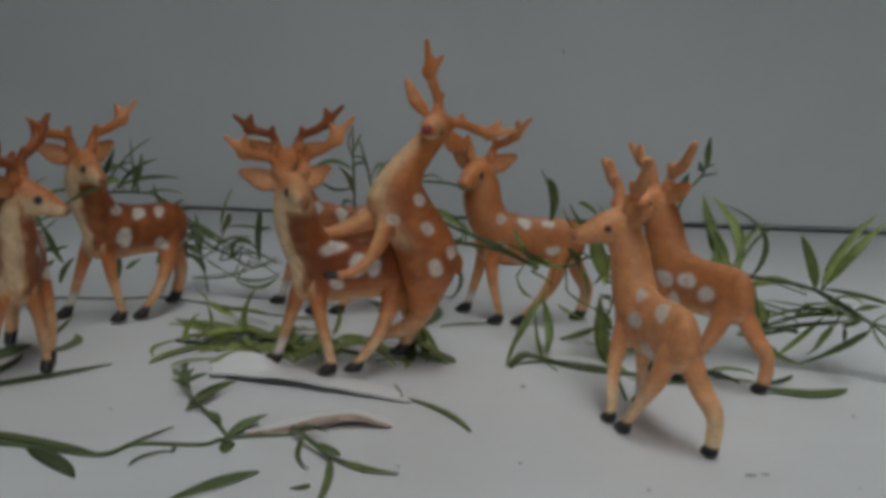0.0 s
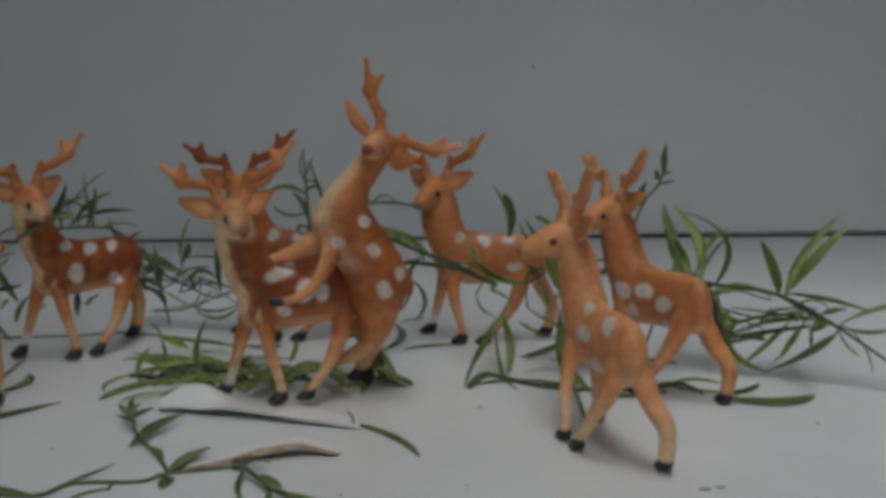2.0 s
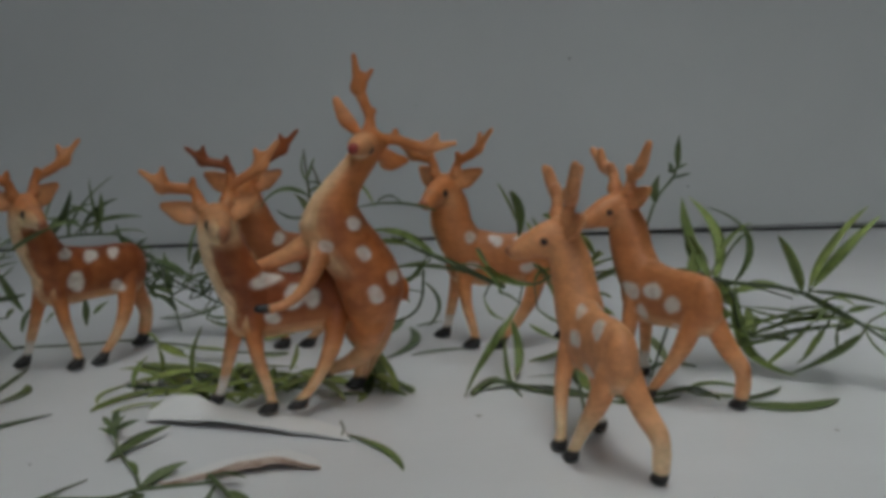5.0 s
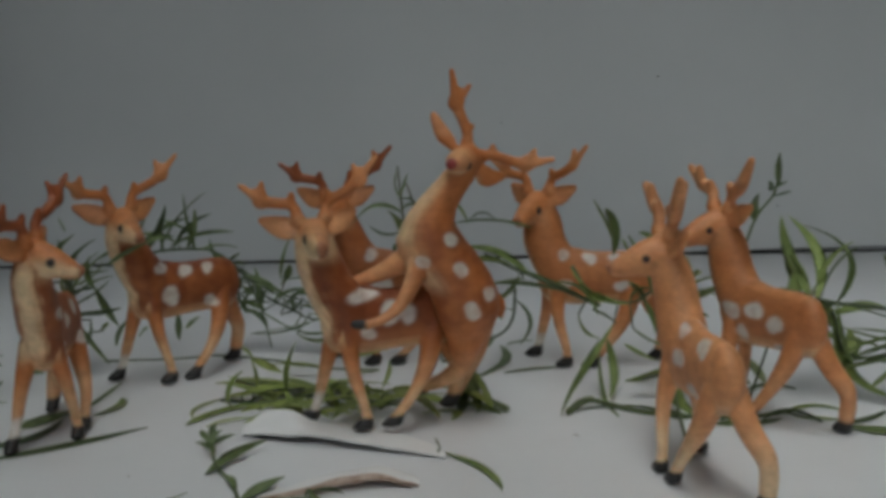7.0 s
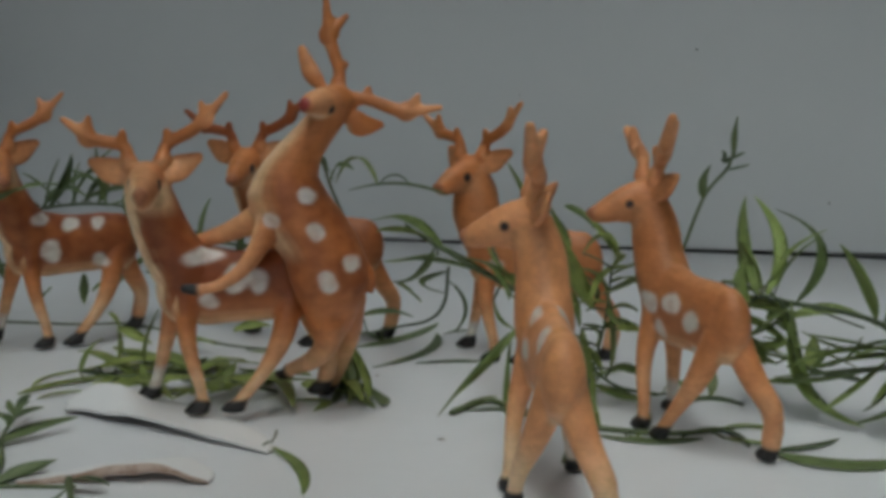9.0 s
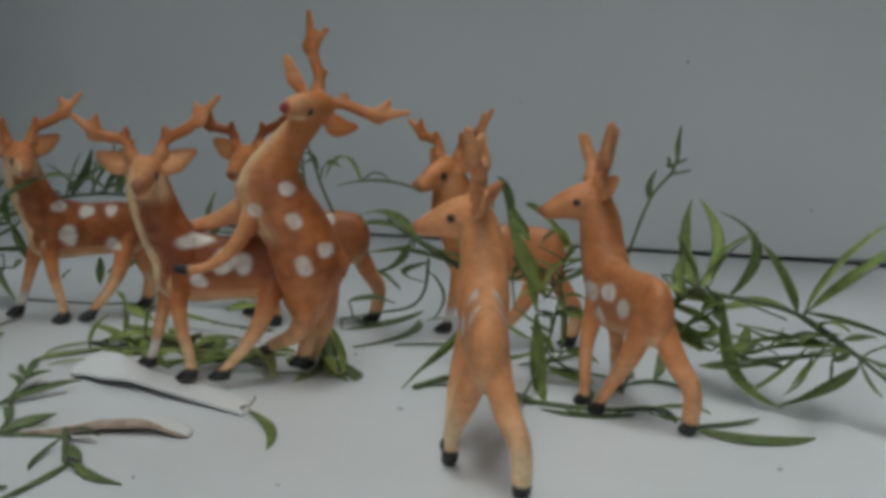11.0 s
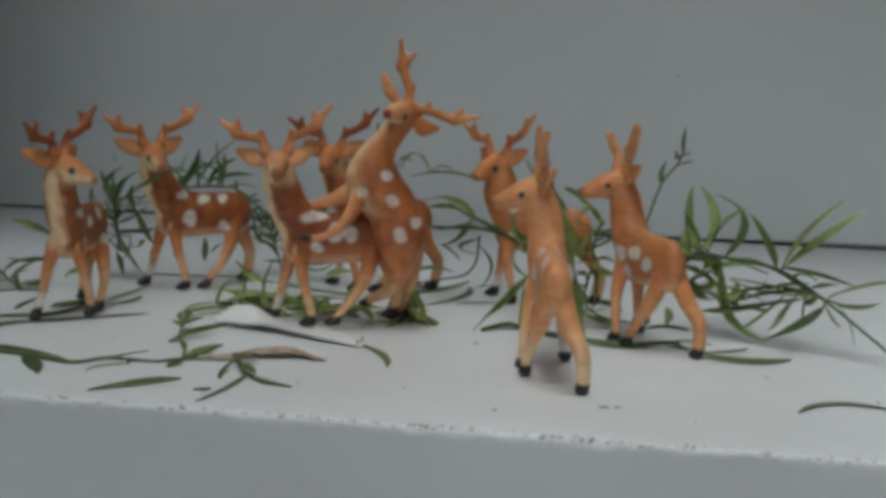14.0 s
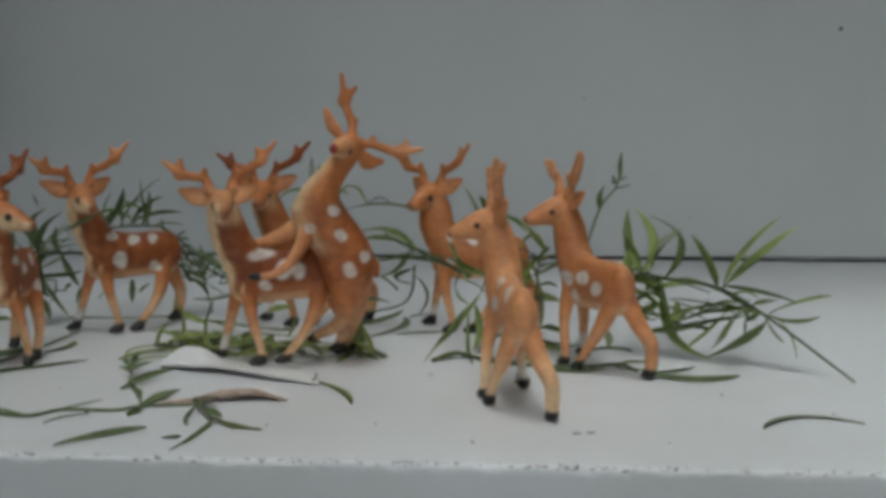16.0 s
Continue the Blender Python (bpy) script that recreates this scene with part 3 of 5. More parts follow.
standing_deer(1.57, -2.40, 171.9, 0.0, -16.0, 0.0, 0.22, 0.27, 5.0, ((1.32, 3.8, 0.2), (0.46, 3.68, 0.24), (-0.38, 3.72, 0.2), (1.24, 2.84, 0.2), (-0.6, 2.76, 0.24)), PALE_HORN,
              "light orange plastic toy stag half hidden by green leaves")
standing_deer(2.58, -14.37, 102.8, 0.0, 3.5, 0.03, 0.05, 1.0, 6.0, ((0.77, 3.8, 0.24), (-0.56, 3.62, 0.30), (0.64, 3.12, 0.31), (0.04, 2.4, 0.31)), TAN_HORN,
              "light orange plastic toy stag near the ledge's front, seen from behind", stout=0.035)
standing_deer(5.50, -9.23, 120.5, 0.0, -2.8, 0.0, 0.36, 0.5, 7.0, ((1.37, 3.1, 0.32), (0.5, 3.2, 0.33), (-0.33, 2.93, 0.33), (-0.28, 2.1, 0.3), (1.0, 2.5, 0.26)), TAN_HORN,
              "light orange plastic toy stag beside a leafy green sprig", stout=0.035)


def rearing_deer():
    me = rearing_skin()
    p, n = coords(me)
    x, y, z = p.T
    g = grain(p, 2.2, 9.0)
    col = np.tile(ORANGE, (len(p), 1))
    torso = smooth_step(z, 2.6, 3.2) * (1 - smooth_step(z, 5.6, 6.4))
    col = blend(col, RUST, 0.72 * torso * np.clip(0.72 + 0.4 * g + 0.35 * grain(p, 6.0, 4.0), 0, 1))
    breast = smooth_step(-n[:, 0] - 0.35 * n[:, 1] + 0.1 * g, 0.35, 0.9) * smooth_step(z, 3.8, 4.6) * (1 - smooth_step(z, 6.9, 8.0))
    col = blend(col, CREAM, 0.85 * breast)
    col = blend(col, TAN, 0.8 * smooth_step(-x, 3.7, 4.8) * (1 - smooth_step(z, 5.2, 5.7)))
    col = blend(col, CREAM, 0.5 * (1 - smooth_step(z, 1.0, 2.4)))
    col = blend(col, BLACK, near(p, (-5.9, -10.36, 3.34), 0.36))
    col = blend(col, BLACK, np.maximum(1 - smooth_step(z + 0.06 * g, 0.28, 0.4), near(p, (-4.3, -7.75, 0.78), 0.26)))
    col = blend(col, TAN, 0.6 * smooth_step(-y, 8.6, 9.3) * smooth_step(z, 7.1, 7.5))
    face = near(p, (-3.2, -9.2, 7.45), 0.62, 0.25) * smooth_step(-n[:, 2] - 0.9 * n[:, 0] + 0.1 * g, 0.0, 0.7)
    col = blend(col, CREAM, 0.7 * face)
    col = blend(col, CREAM, 0.2 * near(p, (-3.0, -9.5, 7.85), 0.42, 0.25))
    col = blend(col, np.array((0.30, 0.02, 0.035)), 0.9 * near(p, (-3.16, -9.93, 7.66), 0.19, 0.05))
    for e in ((-2.68, -9.22, 7.52), (-3.2, -9.15, 8.0)):
        col = blend(col, BLACK, near(p, e, 0.11, 0.04))
    horn = np.maximum(smooth_step(z, 8.15, 8.4) * (x > -3.25), smooth_step(x, -2.2, -2.0) * smooth_step(z, 7.3, 7.42))
    col = blend(col, np.array(PALE_HORN), 0.7 * horn)
    col = blend(col, TAN * 1.1, 0.8 * smooth_step(x, -1.5, -0.7) * (z > 7.0))
    col = blend(col, TAN, 0.6 * smooth_step(z, 8.2, 8.4) * (x < -2.9) * (z < 9.0))
    for c, r in (((-3.21, -9.1, 5.5), 0.22), ((-2.96, -9.3, 4.68), 0.25), ((-2.18, -9.0, 3.92), 0.21), ((-4.0, -9.7, 4.92), 0.23), ((-2.65, -9.5, 3.5), 0.29)):
        d = np.hypot(x - c[0], z - c[2])
        ang = np.arctan2(z - c[2], x - c[0])
        rr = 0.82 * r * (1 + 0.15 * np.sin(2 * ang + c[0]) + 0.10 * grain(p, 9.0, c[2]))
        col = blend(col, CHALK * 0.93, np.clip(0.82 + 0.3 * grain(p, 7.0, 1.0), 0, 0.9) * (1 - smooth_step(d, rr - 0.05, rr + 0.05)) * (n[:, 1] < 0.1) * (y < -8.7))
    me.vertices.foreach_set("co", (p * CM).ravel())
    put_paint(me, col)
    me.polygons.foreach_set("use_smooth", [True] * len(me.polygons))
    me.update()
    tagged(link("toy_deer", me, [PLASTIC]), "orange plastic toy stag rearing with its forelegs over another", "toy deer", "plastic toy deer on the ledge")


rearing_deer()


# ---- curled flakes of paint ----
def flake(label, left, right, depth, lift, fall, hump, seed, under, gap, skew, crust):
    """A shard of old paint whose front rim has curled off the ledge, with a crust of old backing beneath."""
    bm = bmesh.new()
    a, b = Vector((*left, 0)), Vector((*right, 0))
    nx, ny, rows = 40, 16, []
    for i in range(nx + 1):
        s = i / nx
        d = depth * (0.02 + 0.98 * math.sin(math.pi * (0.01 + 0.98 * s ** skew)) ** 0.5) * (1 + 0.2 * noise.noise(Vector((s * 4, seed, 7))))
        place = a.lerp(b, s) + Vector((0.1, d + 0.12 * noise.noise(Vector((s * 6, seed, 0))), 0.05))
        steep = radians(lift) * math.sin(math.pi * (0.02 + 0.96 * s ** skew)) ** 0.7 * (1.15 - fall * s) * (0.9 + 0.4 * noise.noise(Vector((s * 5, seed, 3))))
        row = []
        for j in range(ny + 1):
            k = j / ny
            h = hump * (1 + 0.3 * noise.noise(Vector((s * 7, k * 3, seed)))) / (1 + ((s - 0.17) / 0.15) ** 4 + ((k - 0.55) / 0.28) ** 4)
            row.append(bm.verts.new(place + Vector((0, 0, max(h, 0) + gap * math.sin(math.pi * (0.02 + 0.96 * s ** skew)) ** 0.5 * min(1, 3 * k)))))
            bend = steep * k ** 3.5
            place = place + Vector((0, -math.cos(bend), math.sin(bend))) * (d / ny)
        rows.append(row[::-1])
    for p, q in zip(rows, rows[1:]):
        for j in range(ny):
            bm.faces.new((p[j], q[j], q[j + 1], p[j + 1]))
    low = [[bm.verts.new(v.co - Vector((0, -0.06 * (1 - j / ny), 0.05 + crust * max(0, 1 - 2 * j / ny) * math.sin(math.pi * (i + 0.2) / (nx + 0.4)) ** 0.5 * (1 + 0.5 * noise.noise(v.co * 3))))) for j, v in enumerate(r)] for i, r in enumerate(rows)]
    for p, q in zip(low, low[1:]):
        for j in range(ny):
            f = bm.faces.new((p[j + 1], q[j + 1], q[j], p[j]))
            f.material_index = 1
    for p, q, k, l in zip(rows, rows[1:], low, low[1:]):
        bm.faces.new((p[0], k[0], l[0], q[0])).material_index = 1 if crust > 0.1 else 0
        bm.faces.new((p[-1], q[-1], l[-1], k[-1]))
    for p, k in ((rows[0], low[0]), (rows[-1], low[-1])):
        for j in range(ny):
            bm.faces.new((p[j], p[j + 1], k[j + 1], k[j]))
    bmesh.ops.scale(bm, vec=(CM, CM, CM), verts=bm.verts)
    tagged(link("paint_flake", from_bmesh("paint_flake", bm), [FLAKE, under]), label, "paint flake")


flake("curled flake of white paint lifting off the ledge", (-9.35, -9.9), (-3.5, -12.0), 2.1, 27, 0.7, 0.56, 1.0, DIM_BACKING, 0.10, 1.1, 0.05)
flake("low curled flake of white paint with a brown underside", (-8.0, -14.85), (-4.1, -14.1), 1.7, 52, 0.1, 0.0, 2.0, BROWN, 0.12, 1.7, 0.17)


# ---- greenery ----
def settle(p, height):
    """Lets a place just above the ledge down onto it."""
    p = Vector(p)
    if p.z > 0.15 or p.z <= height:
        return p
    return Vector((p.x, p.y + 3.3 * (p.z - height), height))


def leaf_mesh(base, length, azimuth, rise, sag, sweep, width, rng, lean=None):
    """A narrow leaf: folded along its rib, pointed at the tip, bowed and a little twisted."""
    az, el = radians(azimuth), radians(rise)
    ahead = Vector((math.cos(az) * math.cos(el), math.sin(az) * math.cos(el), math.sin(el)))
    side = Vector((-math.sin(az), math.cos(az), 0))
    up = ahead.cross(side)
    base, n = settle(base, 0.035 if rise == 0 else 0.05), 11
    bm = bmesh.new()
    fold = 0.30
    roll, twist = rng.uniform(-0.7, 0.7), rng.uniform(-0.7, 0.7)
    if lean is not None:
        roll = lean
    elif abs(rise) < 12 and base.z < 0.5:
        roll *= 0.25
        twist *= 0.4
        fold = 0.12
    way = []
    for i in range(n + 1):
        s = i / n
        c = base + ahead * length * s + (up * sag + side * sweep) * 4 * s * (1 - s)
        c.z = max(c.z, 0.035)
        way.append(c)
    rows = []
    for i, c in enumerate(way):
        s = i / n
        t = (way[min(i + 1, n)] - way[max(i - 1, 0)]).normalized()
        w = 0.48 * width * max(0.10 * (1 - s), (math.sin(math.pi * min(1, 0.012 + 0.986 * s) ** 0.8)) ** 0.75) * 1.32 * (1 + 0.05 * math.sin(9 * s + roll * 7))
        a = roll + twist * (s - 0.5)
        sd = side * math.cos(a) + up * math.sin(a)
        sd = (sd - t * sd.dot(t)).normalized()
        nr = t.cross(sd)
        thick = 0.022
        pts = [c + sd * w + nr * w * fold, c + sd * w * 0.5 + nr * w * 0.08, c, c - sd * w * 0.5 + nr * w * 0.08, c - sd * w + nr * w * fold, c - nr * thick]
        for q in pts:
            q.z = max(q.z, 0.012)
        rows.append([bm.verts.new(q) for q in pts])
    for p, q in zip(rows, rows[1:]):
        for k in range(6):
            bm.faces.new((p[k], p[(k + 1) % 6], q[(k + 1) % 6], q[k]))
    bm.faces.new(rows[0][::-1])
    bm.faces.new(rows[-1])
    bmesh.ops.scale(bm, vec=(CM, CM, CM), verts=bm.verts)
    return from_bmesh("leaf", bm)


leaf_rng = random.Random(11)


def sprig(name, label, radius, stem, leaves, extra=0, reach=2.0, low=0.0, high=60.0, green=LEAF):
    """A plant cutting: a thin stem through the given places, and leaves by place, length, heading, rise, sag, sweep and width.
    extra: further small leaves sprouting anywhere along the stem, up to reach long and rising low to high degrees."""
    if not stem:
        for row in leaves:
            tagged(link("fallen_leaf", leaf_mesh(*row[:7], leaf_rng, *row[7:]), [FALLEN]), label if len(leaves) == 1 else "loose narrow green leaf lying on the white ledge", "leaf", "" if len(leaves) == 1 else "loose leaves")
        return
    stem = [settle(q, max(0.03, 0.7 * radius)) for q in stem]
    thing = tagged(new(name), label, "leafy sprig", "green sprigs among the deer")
    foot = min(stem, key=lambda q: q[2])
    thing.location = (foot[0] * CM, foot[1] * CM, max(0.0, foot[2] - radius) * CM)
    bm = bmesh.new()
    tube(bm, stem, [radius, radius * 0.9, radius * 0.6], n=24, around=7)
    for v in bm.verts:
        v.co.z = max(v.co.z, 0.01)
    bmesh.ops.scale(bm, vec=(CM, CM, CM), verts=bm.verts)
    parts = [link("stem", from_bmesh("stem", bm), [STEM], thing)]
    fine = spline(stem, 40)
    more = []
    for _ in range(extra):
        f = fine[leaf_rng.randrange(8, 41)]
        more.append(((f.x, f.y, max(f.z, 0.08)), reach * leaf_rng.uniform(0.5, 1), leaf_rng.uniform(0, 360), leaf_rng.uniform(low, high), leaf_rng.uniform(-0.1, 0.3), leaf_rng.uniform(-0.3, 0.3), leaf_rng.uniform(0.2, 0.34) * (1.6 if high < 20 else 1 if green == LEAF else 0.75)))
    for row in [*leaves, *more]:
        parts.append(link("leaf", leaf_mesh(*row[:7], leaf_rng, *row[7:]), [green], thing))
        # a short stalk from the stem to the leaf
        b = Vector(row[0])
        foot = min(fine, key=lambda q: (q - b).length)
        if 0.12 < (foot - b).length < 1.0:
            bm = bmesh.new()
            tube(bm, [foot, foot.lerp(b, 0.5) + Vector((0, 0, 0.03)), b], [0.03, 0.028, 0.03], n=6, around=6)
            bmesh.ops.scale(bm, vec=(CM, CM, CM), verts=bm.verts)
            parts.append(link("leaf_stalk", from_bmesh("leaf_stalk", bm), [STEM], thing))
    for o in parts:
        o.matrix_parent_inverse = Matrix.Translation(thing.location).inverted()


sprig("leafy_sprig", "long green sprig with narrow leaves trailing onto the white ledge", 0.07, [(6.91, -5.5, 2.68), (8.32, -6.3, 2.84), (10.06, -7.2, 2.67), (11.61, -8.3, 1.86), (14.18, -10.4, 0.1)], [
    ((10.29, -7.2, 2.82), 3.23, 26, 45, 0.13, 0.09, 0.36),
    ((10.39, -7.2, 2.83), 4.01, 38, 27, 0.03, 0.07, 0.26),
    ((10.05, -7.2, 2.71), 2.48, -134, 52, 0.11, 0.01, 0.34),
    ((10.28, -7.4, 2.76), 2.58, -25, -8, 0.04, 0.01, 0.34),
    ((11.99, -8.3, 2.13), 1.84, -10, 17, 0.04, -0.03, 0.3),
    ((11.64, -8.3, 1.92), 1.77, -23, 3, -0.26, 0.03, 0.3),
    ((11.61, -8.3, 1.82), 1.13, -54, -40, -0.12, -0.04, 0.26),
    ((11.65, -8.2, 1.9), 3.37, 159, 6, 0, -0.18, 0.26),
])
sprig("leafy_sprig", "green sprig with curved narrow leaves beside a toy deer", 0.07, [(10.11, -7.2, 2.66), (10.94, -7.8, 2.18), (11.61, -8.3, 1.86)], [
    ((11.57, -8.3, 1.63), 2.64, 150, -34, -0.19, -0.1, 0.36),
    ((11.11, -8, 2.03), 2.89, 155, -14, 0.14, -0.01, 0.3),
    ((10.94, -8, 1.82), 3.56, 154, -13, -0.08, -0.3, 0.31),
    ((10.59, -7.8, 1.66), 1.02, 180, -53, -0.03, 0, 0.21),
    ((10.97, -7.8, 1.59), 0.49, 180, -89, -0.03, 0, 0.17),
    ((11.99, -8.5, 1.79), 1.45, -42, -59, 0.08, 0.12, 0.13),
    ((11.19, -8, 2.23), 0.83, 0, 10, 0.02, 0, 0.17),
], 5, 2.0, -30, 30)
sprig("leafy_sprig", "upright clump of narrow green leaves behind a toy deer", 0.07, [(9.87, -6.5, 1.07), (8.49, -6.4, 1.37), (8.19, -6.2, 2.45), (7.56, -6.2, 3.23)], [
    ((8.19, -6.2, 2.45), 3.12, -34, -48, -0.69, -0.11, 0.28),
    ((7.37, -6.8, 3.1), 3.83, 94, 33, 0.04, 0.19, 0.29),
    ((7.56, -6.6, 3.08), 3.68, 94, 35, 0.01, -0.52, 0.28),
    ((7.7, -6.2, 3.44), 2.12, 41, 31, 0.15, 0.07, 0.26),
    ((8.33, -6, 2.83), 3.31, 98, 37, 0.3, -0.8, 0.34),
    ((7.52, -6.2, 3.12), 1.51, 171, -32, -0.17, -0.04, 0.29),
    ((7.42, -6.2, 3.16), 1.62, 109, 38, -0.06, 0.13, 0.26),
    ((8.6, -5.2, 1.93), 2.92, -43, -2, -0.17, -0.07, 0.19),
    ((9.74, -7.4, 2.33), 1.47, 170, -35, -0.27, -0.03, 0.15),
    ((11.15, -7.8, 2.34), 1.79, 167, -17, 0.09, 0.02, 0.22),
    ((10.44, -7.8, 1.75), 1.33, 162, -61, -0.2, -0.05, 0.17),
    ((6.88, -6, 2.03), 1.44, -17, -19, -0.07, -0.01, 0.26),
    ((7.91, -6.2, 1.3), 1.36, 159, 36, -0.2, -0.01, 0.24),
    ((7.14, -6.6, 2.76), 1.28, 95, 62, 0.03, 0.16, 0.29),
    ((8.14, -6.2, 2.54), 1.53, 171, -30, -0.09, -0.02, 0.28),
    ((8.17, -6.3, 1.91), 1.52, 169, -5, -0.2, -0.01, 0.28),
    ((8.43, -6.4, 1.41), 1.65, 166, 7, 0.02, 0.01, 0.22),
    ((7, -6, 1.66), 0.81, -17, -30, 0.02, 0.01, 0.22),
    ((8.13, -6.2, 2.75), 0.65, -160, -28, 0, -0.04, 0.26),
], 9, 2.2, -20, 60)
sprig("leafy_sprig", "dense narrow green leaves beside a toy deer's flank", 0.04, [(5.6, -6.9, 0.1), (5.9, -6.6, 0.9), (6.45, -6.4, 2.19), (7.33, -6.4, 2.96), (8.20, -6.7, 2.95), (9.81, -7.1, 2.49)], [
    ((6.97, -6.6, 1.76), 1.47, 0, 41, 0.05, 0.05, 0.26),
    ((6.50, -6.3, 3.34), 1.53, 0, -24, 0.10, 0.05, 0.28),
    ((6.86, -6.9, 3.00), 1.81, 0, -8, -0.10, 0.05, 0.22),
    ((7.63, -7.0, 1.05), 2.29, 0, 9, -0.15, 0.05, 0.26),
    ((8.07, -7.2, 1.46), 3.21, 0, 9, 0.25, 0.05, 0.24),
    ((8.96, -7.4, 0.49), 2.00, 0, 44, -0.10, 0.05, 0.24),
    ((8.12, -6.8, 3.00), 2.53, 0, -72, -0.20, 0.05, 0.28),
    ((6.84, -6.0, 4.38), 1.63, 0, -64, 0.05, 0.05, 0.30),
    ((6.65, -6.5, 2.21), 1.08, 0, -35, 0.08, 0.05, 0.24),
    ((7.83, -6.2, 3.19), 1.70, 0, 53, 0.15, 0.05, 0.24),
    ((8.26, -7.1, 1.96), 1.52, 0, -17, 0.05, 0.05, 0.20),
])
sprig("leafy_sprig", "fallen green leaves lying on the white ledge", 0.07, [], [
    ((7.65, -9.6, 0.12), 2.03, 38, 0, 0, -0.21, 0.26),
    ((7.64, -9.76, 0.12), 2.93, 1, 0, 0, -0.75, 0.58),
    ((7.15, -9.41, 0.12), 1.62, 172, 0, 0, -1.11, 0.3),
    ((7.23, -5.89, 0.12), 1.6, -170, 0, 0, -0.58, 0.26),
    ((6.38, -1.6, 0.12), 3.86, -90, 0, 0, 0.12, 0.26),
    ((6.11, -9.02, 0.12), 2.48, -175, 0, 0, 0.41, 0.26),
    ((2.52, -7.63, 0.12), 2.32, -172, 0, 0, -0.27, 0.26),
    ((3.42, -8.94, 0.12), 1.79, 133, 0, 0, -0.12, 0.3),
])
sprig("leafy_sprig", "thin grass stalk with small seed buds", 0.045, [(5.48, -5.1, 3.7), (6.02, -5.1, 5.29), (6.59, -5.1, 6.07), (6.72, -5.1, 6.76), (6.75, -5.1, 7.31)], [
    ((6.02, -5.1, 5.24), 0.87, 0, 82, 0.04, 0, 0.36),
    ((6.46, -5.1, 6.19), 0.58, 0, 26, -0.02, 0, 0.26),
    ((6.72, -5.1, 6.35), 0.98, 0, 88, -0.01, 0, 0.26),
    ((6.49, -5.1, 5.99), 0.64, 0, 14, -0.03, 0, 0.2),
    ((6.42, -5.1, 6.23), 0.25, 180, 88, 0.04, 0, 0.24),
], 0, 1, 0, 1, green=OLD_LEAF)
sprig("leafy_sprig", "tangled green sprig between two toy deer", 0.045, [(3.06, -11.45, 0.12), (3.32, -6.6, 0.68), (3.66, -6.2, 2.19), (3.78, -6, 3.52)], [
    ((3.85, -6.5, 1.01), 2.46, 137, 80, 0.06, -0.08, 0.34),
    ((3.34, -6.4, 2.52), 2.76, -127, 57, -0.04, -0.09, 0.38),
    ((3.32, -6.2, 2.7), 1.33, 12, 42, 0.27, 0.04, 0.31),
    ((3.55, -6.2, 2.87), 1.54, -26, 28, -0.06, -0.01, 0.41),
    ((3.05, -6, 3.86), 0.97, 0, -5, 0.5, 0, 0.31),
    ((3.98, -6, 3.78), 1.62, 180, 50, 0.01, 0, 0.26),
    ((3.11, -6.4, 1.99), 2.87, -73, -41, -1, 0.12, 0.38),
    ((3.14, -6.3, 2.08), 0.67, 0, -66, 0.25, 0, 0.26),
    ((3.83, -6.2, 2.52), 0.69, 17, -8, 0.09, 0, 0.29),
    ((3.96, -6.2, 1.98), 0.68, 17, -10, 0.08, -0.01, 0.29),
    ((2.96, -6.4, 1.63), 1.09, 17, -50, 0.09, -0.02, 0.28),
], 7, 2.2, -10, 60, green=YOUNG)
sprig("leafy_sprig", "green sprig leaning behind a toy deer", 0.045, [(5.02, -5.5, 0.15), (4.01, -6, 0.44), (3.28, -6.3, 1.04)], [
    ((3.4, -6.2, 0.51), 1.43, 8, -15, -0.09, -0.01, 0.3),
    ((3.88, -6, 0.92), 1.12, 22, -20, 0.1, 0.01, 0.26),
    ((4.72, -6.96, 0.12), 2.34, -93, 0, 0, 0.08, 0.3),
    ((1.64, -5.4, 4.77), 1.44, -162, 64, 0.01, 0, 0.3),
    ((2.69, -5.4, 3.91), 1.18, 161, 59, -0.04, 0.02, 0.26),
    ((1.16, -5.5, 1.62), 3.65, -114, -24, -0.17, -0.15, 0.15),
    ((1.5, -8.6, 0.12), 3.51, 96, 27, -0.73, 0.1, 0.15),
    ((5.84, -5.5, 0.2), 0.74, 167, -6, 0.29, -0.14, 0.3),
])
sprig("leafy_sprig", "long arching green leaves behind two toy deer", 0.07, [(1.22, -5, 2.66), (0.08, -4.6, 3.11), (-0.82, -4, 3.46), (-1.61, -3, 3.64), (-2.36, -2, 3.87)], [
    ((1.22, -5, 2.66), 2.76, 152, 20, 0.02, 0.01, 0.28),
    ((-0.92, -3.8, 3.48), 4.4, 131, 3, 0.43, -0.11, 0.26),
    ((-1.5, -3, 3.66), 2.38, 141, -2, 0.1, 0.03, 0.3),
    ((-1.1, -3.6, 3.29), 2.52, 140, -12, -0.05, -0.05, 0.32),
    ((-1.24, -3.6, 3.39), 2.12, 142, -32, -0.32, -0.09, 0.32),
    ((-2.5, -2.5, 2.21), 0.94, 24, -38, 0.04, 0.01, 0.3),
    ((0.06, -4.4, 3.03), 2.68, 149, 0, 0.08, -0.02, 0.26),
    ((-0.18, -4.6, 3.35), 1.82, -34, -29, 0.32, 0.05, 0.3),
])
